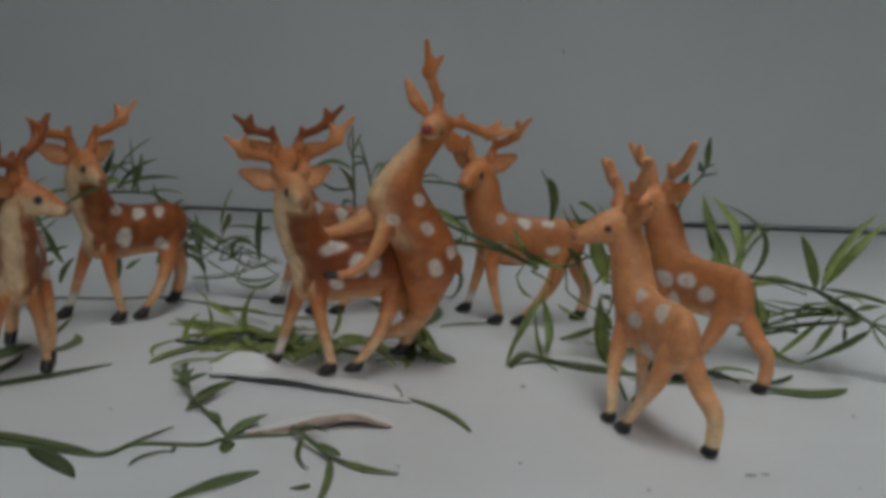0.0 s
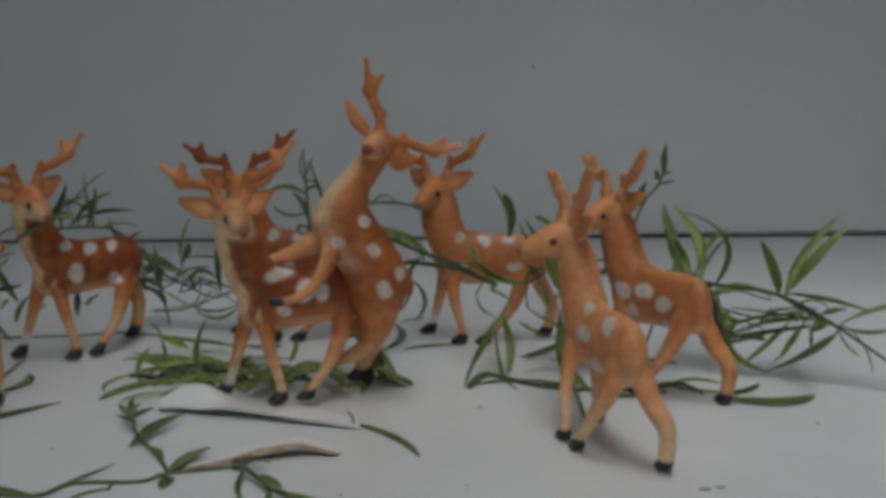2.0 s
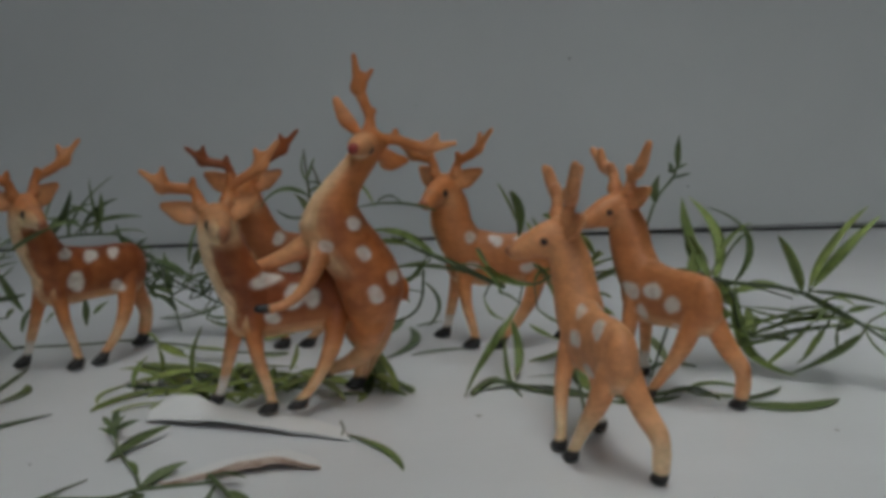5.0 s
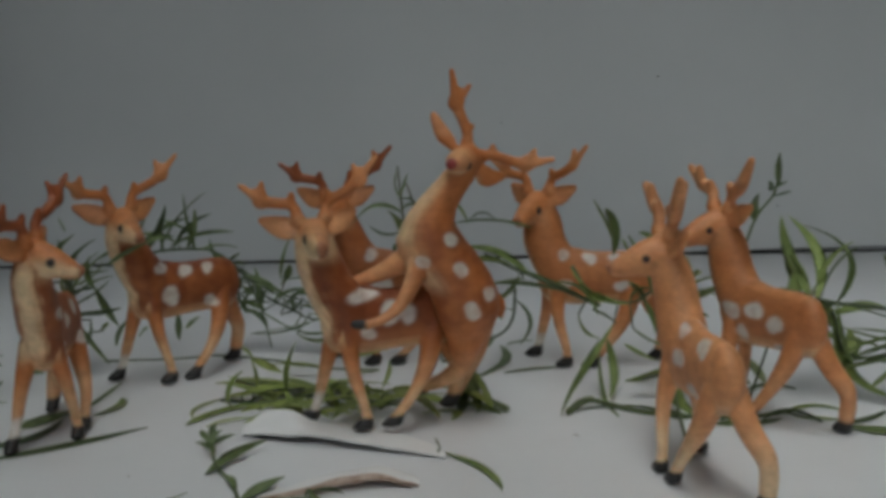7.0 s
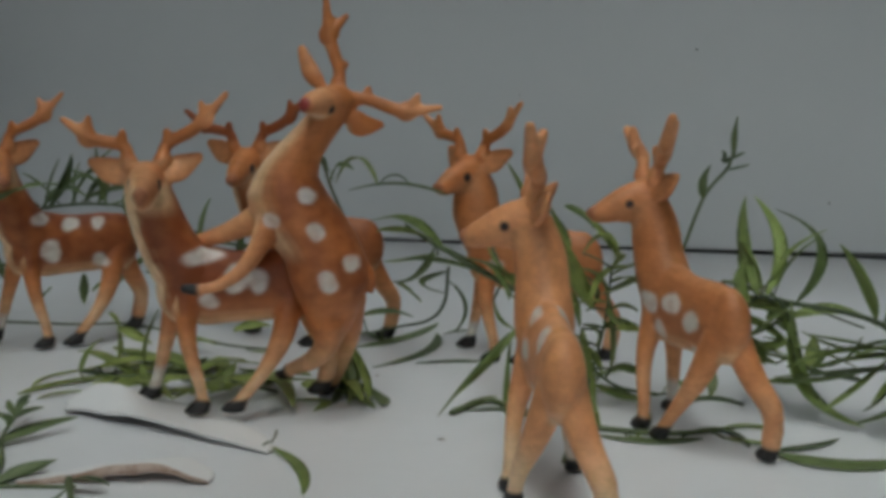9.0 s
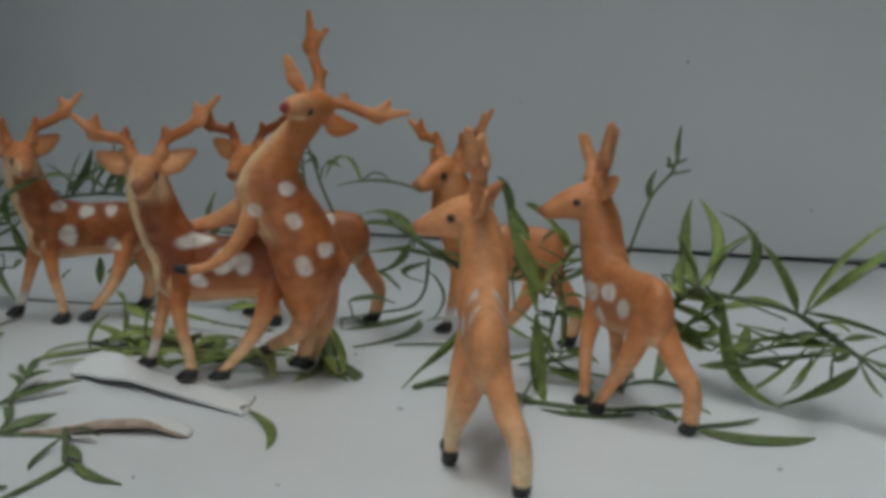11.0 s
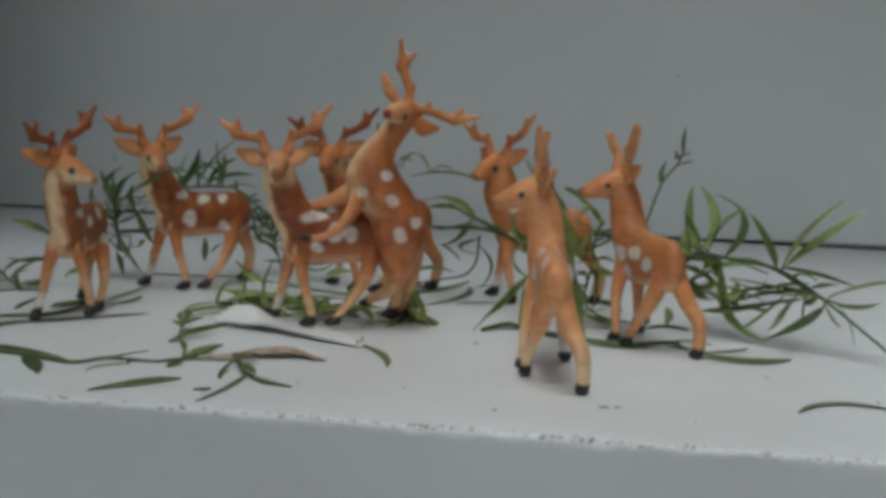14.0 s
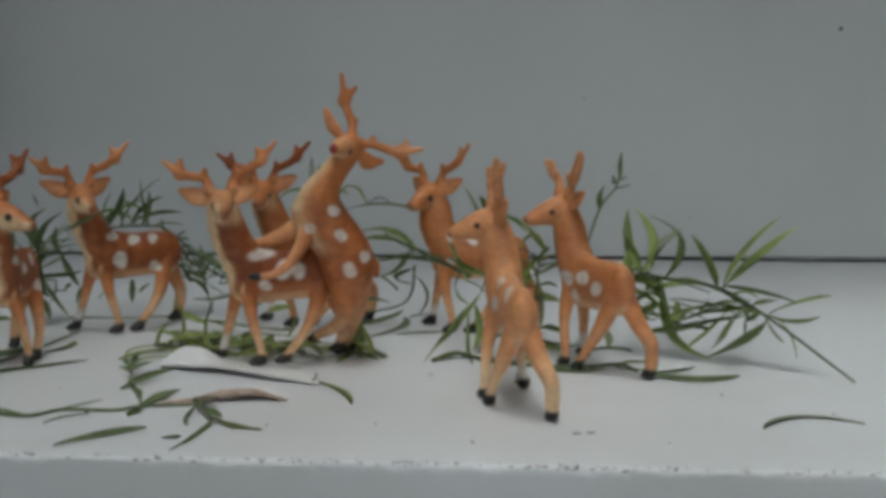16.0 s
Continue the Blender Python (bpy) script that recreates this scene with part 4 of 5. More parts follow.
sprig("leafy_sprig", "thin looping green sprig in front of the grey wall", 0.05, [(-4.07, -2.4, 4.02), (-4.41, -2.6, 4.89), (-4.62, -2.8, 5.67), (-4.86, -3, 6.42)], [
    ((-2.86, -3.4, 5.12), 1.65, 151, -1, 0.76, -0.02, 0.22),
    ((-0.85, -3.8, 4.98), 3.15, 162, -1, 0.23, -0.09, 0.22),
    ((-2.89, -3.4, 5.12), 0.99, 0, 2, 0.31, 0, 0.16),
    ((-4.42, -2.6, 5.12), 0.96, -27, 25, 0.32, -0.03, 0.2),
    ((-4.56, -2.6, 5.39), 0.77, 180, 38, 0.22, 0, 0.16),
], green=OLD_LEAF)
sprig("leafy_sprig", "dry curled grass stem lying on the ledge", 0.05, [(-1.33, -0.5, 2.39), (-1.44, -0.5, 1.34), (-1.88, -0.6, 0.78), (-2.81, -1, 0.59), (-4.01, -1.5, 0.37)], [
    ((-1.37, -0.5, 2.29), 0.77, -80, -49, -0.07, -0.79, 0.18),
    ((-1.3, -0.3, 1.91), 1.62, 51, -85, 0.24, -0.32, 0.26),
    ((-0.7, 1.28, 0.12), 1.22, -143, 0, 0, -0.18, 0.14),
    ((-1.92, 0.6, 0.12), 4.81, -102, 0, 0, 0.67, 0.26),
    ((-3.87, -1.8, 0.12), 4.4, 67, 0, 0, -0.42, 0.3),
    ((-3.89, -1, 0.9), 1.6, 0, 1, 0.13, 0, 0.24),
    ((0.15, -2.75, 0.12), 2.04, -162, 0, 0, -0.11, 0.18),
    ((-3.28, -0.94, 0.12), 1.66, 129, 0, 0, -0.03, 0.3),
], green=OLD_LEAF)
sprig("leafy_sprig", "broad green leaves tucked beneath the toy deer", 0.07, [], [
    ((-3.25, -6, 1.54), 2.47, -71, -35, -0.34, 0.2, 0.36),
    ((-3.01, -6.6, 0.4), 1.8, -45, -9, -0.24, 0.49, 0.4),
    ((-3.04, -7.85, 0.12), 1.96, 92, 33, -0.71, -0.04, 0.4),
])
sprig("leafy_sprig", "wiry green stems tangled between toy deer", 0.045, [(-11.31, 2, 2.63), (-10.39, 1.2, 1.91), (-9.52, 0.8, 1.56), (-8.56, 0.5, 1.19), (-7.73, 0.6, 1.55)], [
    ((-11.20, 0.8, 3.08), 2.64, 0, -36, -0.10, 0.05, 0.12),
    ((-11.07, 0.6, 2.39), 3.75, 0, -17, 0.10, 0.05, 0.12),
    ((-10.72, 0.4, 0.77), 3.32, 0, 13, -0.12, 0.05, 0.10),
    ((-9.72, 0.7, 1.82), 1.70, 0, -20, 0.10, 0.05, 0.14),
    ((-10.00, 0.3, 1.97), 1.41, 0, 17, 0.10, 0.05, 0.24),
    ((-8.51, 0.9, 3.29), 1.95, 0, -88, 0.05, 0.05, 0.10),
    ((-9.65, 1.0, 2.58), 1.65, 0, -5, 0.10, 0.05, 0.12),
    ((-9.31, 0.2, 0.90), 1.85, 0, 7, -0.30, 0.05, 0.12),
    ((-9.44, 1.1, 4.08), 1.57, 180, -75, 0.05, 0.05, 0.22),
    ((-11.07, 0.5, 2.88), 1.69, 0, -29, 0.05, 0.05, 0.16),
    ((-8.74, 0.3, 1.46), 1.58, 0, -29, 0.10, 0.05, 0.12),
    ((-10.40, 0.2, 1.57), 1.91, 0, -28, -0.10, 0.05, 0.12),
    ((-11.04, 2, 2.58), 1.41, -23, -23, -0.09, -0.04, 0.3),
    ((-11.33, 1.2, 1.74), 1.25, -9, -2, 0.05, 0, 0.2),
    ((-9.84, 0.8, 1.34), 1.07, 0, 37, -0.19, 0, 0.22),
    ((-9.51, 0.8, 1.88), 1.04, 0, -4, 0.26, 0, 0.24),
    ((-9.21, 0.8, 1.34), 0.92, 0, 79, 0.22, 0, 0.34),
    ((-8.98, 0.6, 1.7), 1.3, -5, -15, 0.12, 0, 0.26),
    ((-10.87, 0.3, 0.77), 2.37, 0, 11, -0.21, 0, 0.14),
    ((-9.17, 0.2, 0.72), 1.57, 0, 8, -0.4, 0, 0.26),
    ((-9.56, 1.5, 3.04), 0.85, 180, -64, -0.13, 0, 0.3),
    ((-8.38, 1.2, 3.24), 1.95, -81, -84, 0.02, -0.09, 0.2),
    ((-11.28, 1.2, 2.08), 0.55, 0, -12, 0.05, 0, 0.28),
    ((-8.48, 1, 2.37), 0.6, 0, 18, 0.11, 0, 0.2),
], green=OLD_LEAF)
sprig("leafy_sprig", "scraggly green sprig at the end of the ledge", 0.07, [(-21.87, -5, 1.64), (-20.88, -5, 1.18), (-20.18, -5, 0.56), (-18.72, -6.25, 0.12)], [
    ((-17.93, -5, 2.17), 1.68, -165, 22, 0, 0.03, 0.46),
    ((-17.89, -5, 1.38), 1.99, 180, -6, -0.22, 0, 0.32),
    ((-17.94, -5, 1.01), 2.25, 180, -13, 0.36, 0, 0.36),
    ((-17.95, -5, 0.5), 1.19, -170, -15, -0.17, 0.03, 0.26),
    ((-18.02, -5, 2.71), 1.47, 180, 88, -0.19, 0, 0.42),
    ((-19.56, -7.76, 0.12), 2.62, 39, 0, 0, 1.01, 0.22),
    ((-21.4, -5, 0.26), 2.01, 0, 2, -0.12, 0, 0.2),
    ((-21.61, -5, 2.35), 1.4, 0, -27, 0.17, 0, 0.34),
    ((-17.66, -4.5, 0.38), 0.93, 0, 15, 0.15, 0, 0.3),
], 12, 2.0, -10, 50, green=OLD_LEAF)
sprig("leafy_sprig", "green leaves lying round a toy deer's hooves", 0.07, [], [
    ((-17.79, -11.21, 0.12), 4.19, 50, 0, 0, -1.07, 0.34),
    ((-16.07, -8.96, 0.12), 2.17, 63, 0, 0, -0.04, 0.55),
    ((-14.74, -6.92, 0.12), 3.37, 86, 0, 0, -0.04, 0.14),
    ((-14.3, -7.72, 0.12), 2.04, 81, 0, 0, -0.36, 0.34),
    ((-15.77, -11.79, 0.12), 4.52, 39, 0, 0, -0.16, 0.28),
    ((-16.45, -13.33, 0.12), 2.38, 55, 0, 0, 0.36, 0.3),
    ((-17.11, -9.73, 0.12), 2.68, 97, 0, 0, 0.08, 0.18),
])
sprig("leafy_sprig", "fallen green sprig along the front of the ledge", 0.065, [(-15.41, -15.96, 0.12), (-13.29, -16.28, 0.12), (-11.31, -16.83, 0.12), (-10.5, -15.99, 0.12), (-8.92, -15.98, 0.12), (-8.31, -15.43, 0.12), (-6.58, -15.07, 0.12)], [
    ((-15.58, -15.35, 0.12), 4.71, -19, 0, 0, 0.27, 0.42),
    ((-13.02, -16.51, 0.12), 2.33, -52, 0, 0, 0.08, 0.42),
    ((-11.01, -16.6, 0.12), 2.36, 58, 0, 0, 0.02, 0.15),
    ((-9.57, -16.4, 0.12), 1.5, -127, 0, 0, -0.26, 0.09),
    ((-8.2, -15.7, 0.12), 0.85, -97, 0, 0, -0.03, 0.3),
    ((-8.19, -15.39, 0.12), 1.46, 56, 10, -0.17, 0.28, 0.28),
], green=FALLEN)
sprig("leafy_sprig", "green shoot with narrow leaves lying on the ledge", 0.06, [(-8.26, -15.41, 0.1), (-8.75, -14.1, 0.14), (-9.4, -12.6, 0.2), (-9.85, -11.1, 0.26)], [
    ((-9.56, -13.15, 0.1), 2.4, 59, 6, 0.05, 0.1, 0.24, 0.5),
    ((-8.3, -15.2, 0.12), 1.3, 38, 14, 0.03, 0.06, 0.19, 0.6),
    ((-9.8, -11.2, 0.26), 0.7, 15, 20, 0.06, -0.08, 0.15, 0.6),
    ((-9.85, -11.1, 0.28), 0.55, 140, 30, 0.05, 0.05, 0.15, -0.6),
    ((-9.85, -11.0, 0.28), 0.7, 88, 26, 0.08, 0.05, 0.16, 0.5),
    ((-9.82, -11.3, 0.25), 0.6, 60, 34, 0.06, 0.04, 0.14, 0.4),
    ((-9.75, -11.5, 0.22), 0.5, 170, 24, 0.05, 0.03, 0.13, -0.4),
    ((-9.6, -11.9, 0.22), 0.6, 128, 20, 0.05, -0.05, 0.13, -0.5),
    ((-8.55, -14.5, 0.12), 0.75, 128, 16, 0.04, -0.08, 0.15, -0.5),
], green=FALLEN)
sprig("leafy_sprig", "small forked green sprig near the ledge's front", 0.07, [(-6.61, -15, 0.28), (-6.08, -16, 0.23), (-5.68, -16.8, 0.16)], [
    ((-5.71, -16.71, 0.12), 3.31, -96, 0, 0, 0.14, 0.17),
    ((-5.68, -16.7, 0.12), 1.28, -50, 0, 0, 0.05, 0.22),
    ((-5.33, -17.01, 0.12), 1.49, -28, 0, 0, -0.18, 0.27),
    ((-6.34, -15.6, 0.3), 1.82, -85, -6, -0.13, -0.22, 0.11),
    ((-6.18, -18.51, 0.12), 0.51, -150, 0, 0, 0.13, 0.17),
    ((-6.7, -15, 0.17), 0.96, 0, 2, 0.12, 0, 0.29),
    ((-6.08, -16, 0.23), 0.87, -39, -7, 0, 0, 0.29),
], green=FALLEN)
sprig("leafy_sprig", "bed of flattened green leaves under the toy deer", 0.07, [(-10.63, -6.21, 0.12), (-9.19, -6.65, 0.12), (-8.05, -5.84, 0.12), (-6.32, -6.4, 0.12), (-4.75, -7.18, 0.12)], [
    ((-8.31, -5.01, 0.12), 3.3, 147, 0, 0, 0.24, 0.44),
    ((-7.89, -6.9, 0.12), 2, -163, 0, 0, -0.42, 0.53),
    ((-8.78, -5.76, 0.12), 1.9, -166, 0, 0, -0.64, 0.35),
    ((-10.63, -6.07, 0.12), 2.2, -102, 0, 0, -0.4, 0.13),
    ((-7.52, -6.12, 0.12), 2.33, 90, 0, 0, -0.11, 0.35),
    ((-7.58, -3.82, 0.12), 4.05, -73, 0, 0, 0.23, 0.35),
    ((-6.08, -7.26, 0.12), 1.16, 38, 0, 0, 0.96, 0.49),
    ((-6.5, -5.12, 0.12), 1.5, -41, 0, 0, 0.19, 0.40),
    ((-7.26, -6.7, 0.12), 1.28, -34, 0, 0, -0.05, 0.40),
    ((-3.19, -6.69, 0.12), 1.9, -48, 0, 0, 0.05, 0.32),
    ((-3.16, -6.2, 1.45), 2.17, -54, -38, -0.3, 0.3, 0.26),
    ((-4.24, -7.91, 0.12), 1.21, -43, 0, 0, 0.71, 0.31),
    ((-7.68, -8.09, 0.12), 1.29, 8, 0, 0, 0.41, 0.44),
    ((-9.22, -7.31, 0.12), 2.43, 80, 0, 0, 0.14, 0.44),
    ((-5.53, -7.42, 0.12), 1.91, 57, 0, 0, 0.48, 0.44),
    ((-4.25, -5.75, 0.12), 1.46, -39, 0, 0, -0.4, 0.40),
    ((-8.31, -7.46, 0.12), 2.3, 79, 0, 0, 0.21, 0.40),
    ((-7.79, -5.53, 0.12), 2.03, 141, 0, 0, -0.31, 0.35),
    ((-5.05, -6, 0.12), 0.97, 43, 0, 0, 0.6, 0.35),
    ((-10.6, -3.97, 0.22), 4.1, -33, 0, 0.08, 0.10, 0.28),
    ((-11.17, -8.84, 0.12), 3.4, 45, 0, 0.06, 0.35, 0.22),
    ((-10.51, -9.08, 0.12), 1.6, 34, 0, 0.06, 0.10, 0.15),
    ((-9.34, -8.97, 0.2), 4.1, 42, 0, 0.12, 0.10, 0.36),
    ((-8.41, -7.62, 0.3), 2.16, -41, 0, 0.15, 0.00, 0.40),
    ((-6.78, -9.05, 0.3), 3.59, 60, 0, 0.15, 0.10, 0.40),
    ((-5.39, -5.96, 0.3), 3.55, -61, 0, 0.15, 0.10, 0.40),
    ((-3.70, -5.78, 0.3), 2.85, -57, 0, 0.15, 0.10, 0.34),
    ((-9.93, -6.43, 0.3), 2.32, 23, 0, 0.15, 0.10, 0.40),
    ((-6.10, -8.37, 0.3), 3.18, 36, 0, 0.15, 0.10, 0.36),
    ((-8.13, -6.24, 0.3), 2.93, 20, 0, 0.15, 0.00, 0.35),
    ((-7.72, -3.21, 0.3), 2.08, 163, 0, 0.15, 0.10, 0.30),
], 3, 2.4, 0, 14, green=YOUNG)
sprig("leafy_sprig", "pale upright shoots of a green sprig", 0.05, [(-10.14, -7.17, 0.12), (-9.63, -6.12, 0.12), (-9.03, -5, 0.12), (-7.42, -6.75, 0.12)], [
    ((-8.44, -6.8, 0.57), 1.5, 47, 73, 0.07, 0.06, 0.26),
    ((-10.28, -6.8, 0.21), 1.1, 56, 50, 0.05, 0.15, 0.16),
    ((-8.47, -7, 0.61), 1.79, -58, -16, -0.12, 0.02, 0.2),
    ((-9.73, -5.6, 1.23), 1.05, 12, -26, -0.04, -0.01, 0.42),
    ((-9.55, -6, 0.45), 0.89, 114, 61, -0.02, -0.06, 0.14),
    ((-10.07, -5.4, 1.61), 0.63, -25, -42, 0.05, 0, 0.16),
    ((-6.38, -5.6, 1.29), 1.03, 23, 6, 0.06, 0, 0.3),
    ((-5.57, -6, 0.39), 0.95, 73, 49, -0.04, -0.09, 0.2),
    ((-6.84, -7.83, 0.12), 1.26, 111, 29, -0.33, -0.16, 0.24),
    ((-6.15, -7, 0.25), 0.61, 66, 44, 0.03, -0.02, 0.3),
    ((-6.84, -6.4, 0.72), 0.47, 180, -44, 0.03, 0, 0.3),
], green=YOUNG)
sprig("leafy_sprig", "thin fallen grass stem on the ledge", 0.045, [(-15.96, -0.88, 0.12), (-13.32, -0.68, 0.12), (-11.96, -0.29, 0.12), (-9.67, -1.26, 0.12), (-7.81, -2.39, 0.12), (-6.06, -2.68, 0.12)], [
    ((-6.93, -2.87, 0.12), 0.97, 12, 0, 0, -0.19, 0.14),
    ((-9.67, -1.26, 0.12), 1.58, -29, 0, 0, -0.23, 0.12),
])
sprig("leafy_sprig", "bushy green sprig behind a toy deer", 0.05, [(-15.24, 0.5, 3.59), (-14.11, 0.6, 3.77), (-12.99, 0.6, 3.83), (-12.13, 0.7, 3.7), (-11.2, 0.8, 2.9), (-10.6, 0.9, 1.6), (-10.3, 1.0, 0.1)], [
    ((-14.91, 0.6, 3.55), 1.78, 12, 74, 0.10, 0.05, 0.24),
    ((-14.61, 0.2, 3.66), 2.14, -15, 61, -0.15, 0.05, 0.26),
    ((-14.15, 0.9, 3.76), 2.70, 8, 50, 0.20, 0.05, 0.28),
    ((-14.91, 0.4, 3.72), 2.35, 20, 31, 0.20, 0.05, 0.24),
    ((-13.78, 1.1, 3.89), 2.52, -10, 12, 0.15, 0.05, 0.28),
    ((-13.11, 0.7, 3.81), 1.57, -22, 75, -0.12, 0.05, 0.24),
    ((-14.36, 0.3, 3.91), 1.45, 194, 41, 0.10, 0.05, 0.22),
    ((-13.61, 0.8, 3.85), 1.95, -8, 40, 0.20, 0.05, 0.26),
    ((-15.16, 0.5, 3.77), 1.54, 150, -12, 0.10, 0.05, 0.26),
    ((-14.03, 1.0, 3.76), 1.39, 25, 84, 0.10, 0.05, 0.20),
    ((-12.79, 0.6, 3.83), 2.01, 166, 80, -0.10, 0.05, 0.22),
    ((-12.54, 0.2, 3.84), 1.34, 10, 2, 0.12, 0.05, 0.24),
    ((-12.29, 0.9, 3.74), 1.12, -18, -37, -0.10, 0.05, 0.20),
    ((-13.36, 0.5, 4.03), 1.67, 196, 16, 0.15, 0.05, 0.22),
    ((-14.66, 0.1, 4.08), 1.38, -12, 14, 0.10, 0.05, 0.24),
    ((-12.91, 1.0, 4.17), 1.50, 200, 31, 0.12, 0.05, 0.20),
], 3, 1.8, 10, 60, green=OLD_LEAF)
sprig("leafy_sprig", "spreading green sprig at a toy deer's flank", 0.045, [(-11.76, 0.5, 3.35), (-11.49, 0.5, 2.86), (-11.31, 0.4, 2.29), (-11.05, 0.3, 1.56)], [
    ((-11.62, 0.5, 3.17), 0.62, 0, 7, 0.08, 0, 0.24),
    ((-11.58, 0.5, 3.34), 0.53, 0, 39, -0.01, 0, 0.22),
    ((-11.49, 0.5, 2.78), 0.54, 0, 43, -0.03, 0, 0.24),
    ((-11.44, 0.5, 2.93), 0.49, 0, -1, 0.04, 0, 0.2),
    ((-11.29, 0.4, 2.29), 0.65, 0, -47, -0.01, 0, 0.22),
    ((-11.4, 0.4, 2.1), 0.8, 0, -55, 0.01, 0, 0.24),
    ((-13.48, 0.2, 1.6), 1.03, 0, -90, -0.03, 0, 0.3),
    ((-13.21, 0.2, 1.01), 0.7, 0, 39, -0.01, 0, 0.2),
    ((-14.87, 0.1, 0.76), 0.47, 0, 45, 0.04, 0, 0.22),
    ((-11.18, 0.4, 2.47), 0.45, 0, -46, 0.05, 0, 0.2),
], 8, 1.6, -40, 60, green=OLD_LEAF)
sprig("leafy_sprig", "leafy green sprig beside a toy deer", 0.07, [(-16.43, -2, 1.31), (-16.52, -2, 2.13), (-16.7, -1.8, 2.75), (-16.78, -1.8, 3.24)], [
    ((-16.74, -1.8, 3), 1.74, 164, 65, -0.04, 0.01, 0.32),
    ((-16.7, -1.8, 3.08), 1.84, 11, 56, 0.24, 0.05, 0.4),
    ((-17.31, -1.7, 3.76), 1.33, 20, 48, 0.08, 0.02, 0.26),
    ((-16.52, -1.8, 2.91), 2.06, 7, 42, 0.14, 0.02, 0.16),
    ((-16.61, -1.8, 2.33), 1.52, 9, 32, -0.11, -0.01, 0.28),
    ((-16.48, -1.9, 2.05), 1.6, 4, 6, -0.13, 0, 0.36),
    ((-15.83, -1.7, 2.95), 1.61, 7, -62, -0.09, 0.01, 0.3),
    ((-15.83, -1.7, 2.91), 1.1, 138, 82, -0.14, 0.14, 0.24),
    ((-16.73, -2, 2.28), 2.51, -21, -48, -0.08, -0.08, 0.36),
    ((-15.93, -2, 1.84), 1.22, -160, -62, -0.24, 0.1, 0.24),
    ((-16.21, -2, 1.15), 0.96, 180, 41, -0.12, 0, 0.26),
    ((-15.61, -1.8, 1.4), 0.41, 0, 52, 0.01, 0, 0.2),
    ((-15.22, -1.6, 0.82), 1.07, 0, 62, 0.06, 0, 0.3),
    ((-16.8, -1.4, 4.83), 0.54, 180, 67, 0, 0, 0.14),
    ((-16.26, -1.7, 3.44), 0.98, 0, 4, -0.03, 0, 0.12),
    ((-16.79, -1.8, 2.91), 0.76, 38, 78, -0.16, -0.11, 0.3),
    ((-17.71, -1.8, 3.03), 0.82, 0, 89, 0.02, 0, 0.28),
    ((-16.47, -2.2, 1.18), 1.1, -39, -55, 0.03, -0.01, 0.26),
    ((-13.13, -4.4, 4.87), 1.59, -176, -28, 0, 0, 0.24),
    ((-12.8, -3.6, 4.91), 0.91, -118, -8, 0.04, 0, 0.2),
], 14, 2.2, -30, 60, green=OLD_LEAF)
sprig("leafy_sprig", "leafy green sprig reaching across a toy deer's side", 0.05, [(0.45, -4.4, 3.8), (0.98, -4.8, 3.04), (2.18, -5, 2.72), (2.92, -5.2, 3.12), (3.36, -5.2, 2.61)], [
    ((0.38, -4.6, 3.8), 2.16, -13, -31, -0.38, -0.1, 0.3),
    ((1.51, -4.2, 5.61), 1.76, 65, -68, 0.09, -0.16, 0.28),
    ((1.98, -4.8, 4.7), 0.86, 0, -58, -0.06, 0, 0.3),
    ((2.47, -5, 4.93), 1, 0, -35, 0.05, 0, 0.34),
    ((2.18, -5, 2.72), 0.91, -15, 29, 0.23, 0, 0.26),
    ((2.92, -5.2, 3.19), 1.03, 0, -79, 0.37, 0, 0.28),
    ((1.07, -4.8, 2.46), 0.84, -16, -29, 0.04, 0.02, 0.14),
    ((0.6, -4.6, 2.28), 1.01, -17, -47, -0.2, -0.03, 0.12),
    ((1.66, -5.2, 2.11), 3.6, -122, -29, -0.4, -0.3, 0.15),
    ((1.43, -5.4, 1.65), 2.02, -92, -49, -0.3, 0.2, 0.24),
    ((1.87, -6.4, 0.58), 1.75, 14, 17, -0.13, 0, 0.4),
    ((2, -5, 1.41), 1.19, 0, -27, -0.07, 0, 0.13),
    ((2.27, -5, 1.91), 1.36, 0, -29, -0.1, 0, 0.16),
    ((0.9, -6.4, 0.12), 1.69, -117, 0, 0, -0.01, 0.32),
    ((3.12, -4.82, 0.12), 0.81, -44, 0, 0, -0.17, 0.12),
    ((0.91, -4.8, 3.04), 0.81, -15, -15, -0.09, -0.01, 0.26),
    ((2.16, -5, 3.37), 0.95, 0, -57, 0.11, 0, 0.3),
    ((2.64, -5.2, 2.76), 1.06, 0, -72, 0.04, 0, 0.24),
])
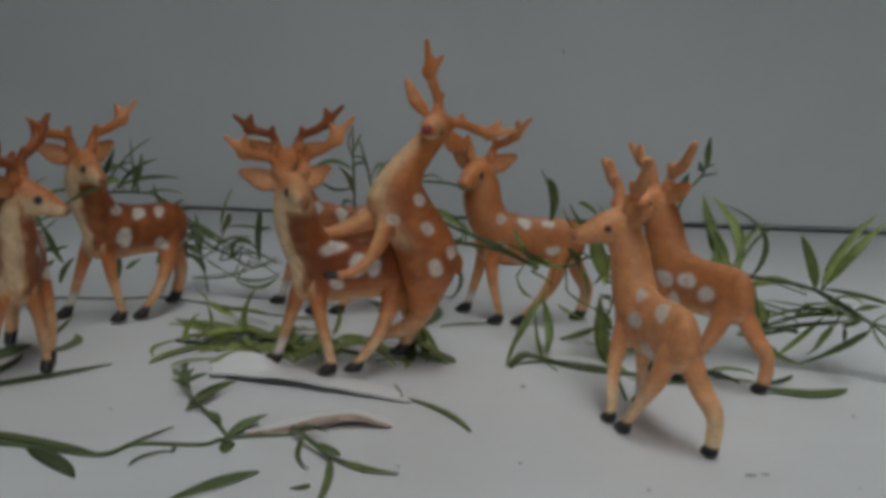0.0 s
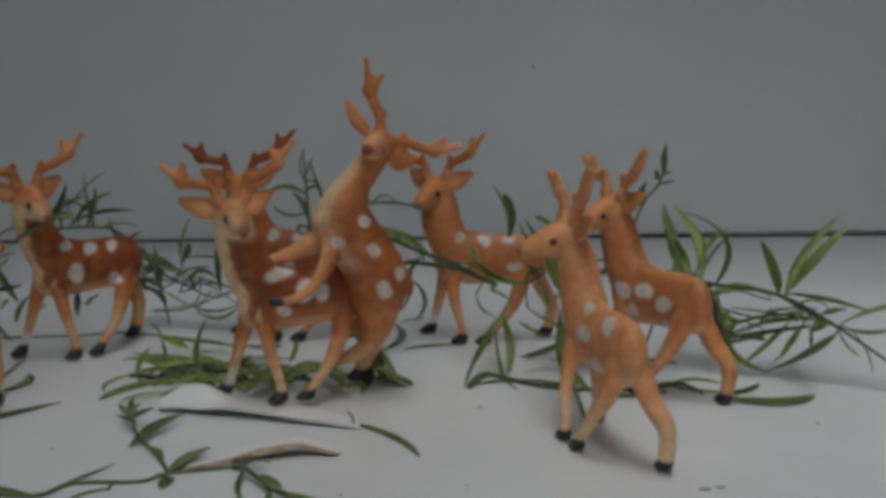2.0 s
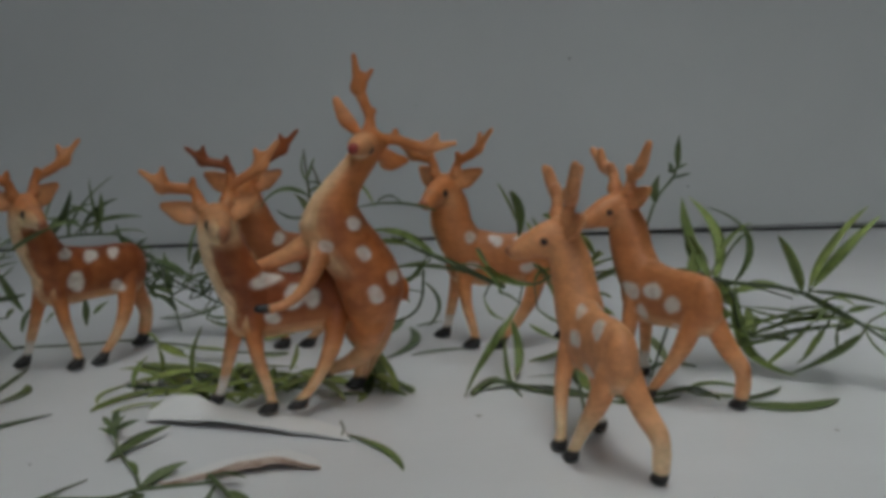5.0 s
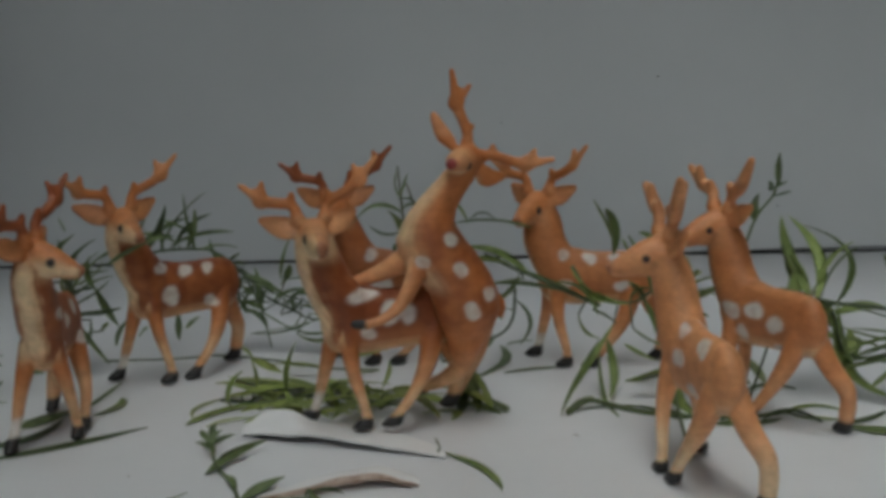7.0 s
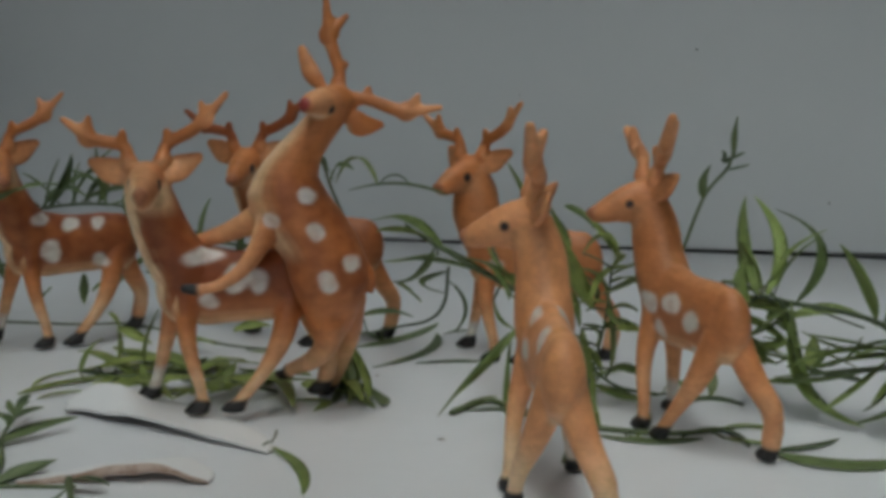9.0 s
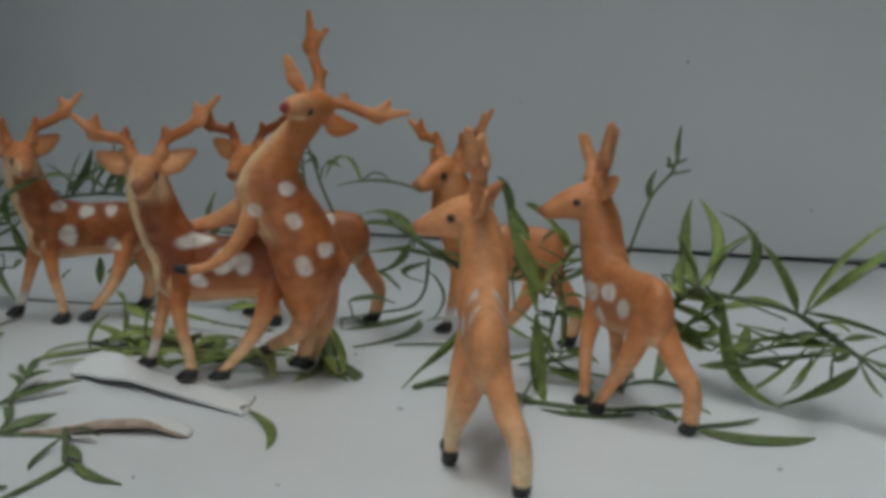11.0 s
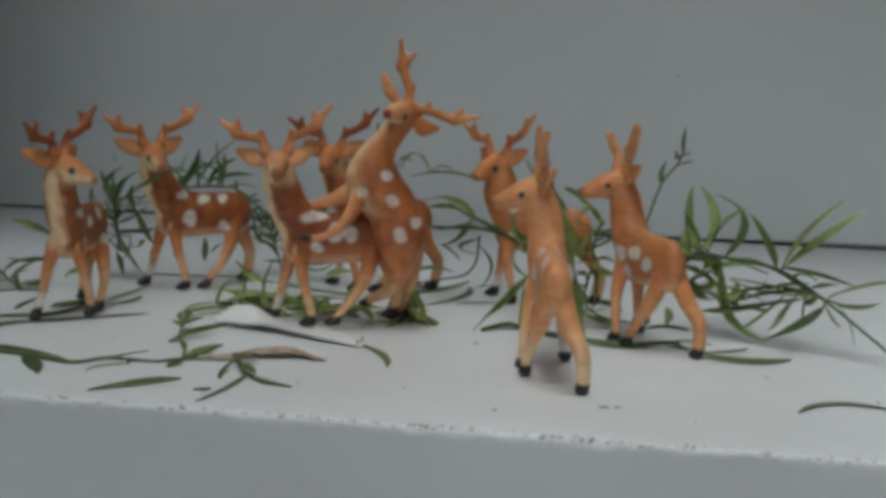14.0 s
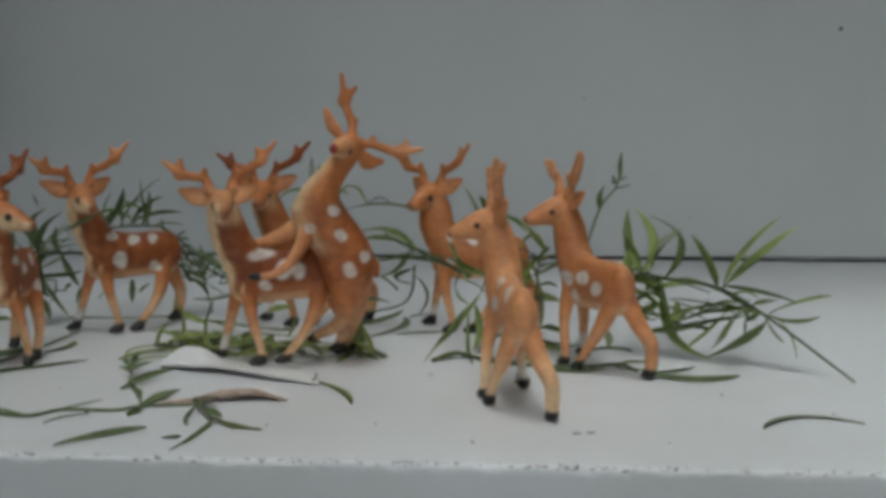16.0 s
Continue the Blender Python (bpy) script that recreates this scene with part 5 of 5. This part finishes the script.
sprig("leafy_sprig", "fallen green stem with small leaves along the ledge", 0.09, [(0.06, -8.17, 0.12), (0.81, -6.9, 0.12), (1.91, -7.98, 0.12), (3.05, -8.58, 0.12), (5.13, -8.83, 0.12), (6.54, -8.25, 0.12)], [
    ((6.54, -8.25, 0.12), 1.48, -2, 0, 0, 0.51, 0.26),
    ((6.58, -8.88, 0.12), 1.24, -19, 0, 0, 0.01, 0.24),
    ((0.8, -6.97, 0.12), 1.54, -121, 0, 0, -0.14, 0.26),
    ((2.37, -4.71, 0.12), 2.73, 51, 0, 0, -0.1, 0.34),
    ((4.35, -9.11, 0.12), 0.95, -5, 0, 0, -0.21, 0.24),
])
sprig("leafy_sprig", "upright leafy green shoot near the grey wall", 0.05, [(-4.96, -2.4, 4.01), (-5, -2.5, 4.82), (-5.07, -2.6, 5.82), (-5.15, -2.8, 6.96)], [
    ((-5.04, -2.6, 5.39), 1.68, 180, -10, 0.39, 0, 0.26),
    ((-5.08, -2.5, 4.78), 1.1, 180, 10, -0.22, 0, 0.26),
    ((-5.04, -2.5, 4.58), 1.04, 180, 61, 0.05, 0, 0.42),
    ((-5.04, -2.6, 5.52), 0.57, 0, -13, 0.2, 0, 0.28),
    ((-5.05, -2.6, 5.82), 0.98, 180, 82, -0.15, 0, 0.2),
    ((-4.98, -2.5, 4.23), 0.39, 180, -50, 0.26, 0, 0.22),
    ((-5.07, -2.6, 6.01), 0.72, 0, 71, -0.02, 0, 0.18),
], green=OLD_LEAF)
sprig("fallen_leaf", "single narrow green leaf lying on the ledge", 0.07, [], [
    ((-7.38, -17.75, 0.12), 2.8, -135, 0, 0, -0.05, 0.29, -0.2),
])
sprig("leafy_sprig", "curved green leaf stuck in a curled white paint flake", 0.028, [(-3.75, -10.5, 0.12), (-3.64, -11.0, 0.12), (-3.59, -11.41, 0.12)], [
    ((-3.62, -11.59, 0.12), 3.5, -61, 0, 0, 0.34, 0.27),
])
sprig("fallen_leaf", "narrow curved green leaf on the white ledge", 0.07, [], [
    ((10.24, -16.49, 0.12), 3.08, 13, 0, 0, 1.05, 0.34),
])
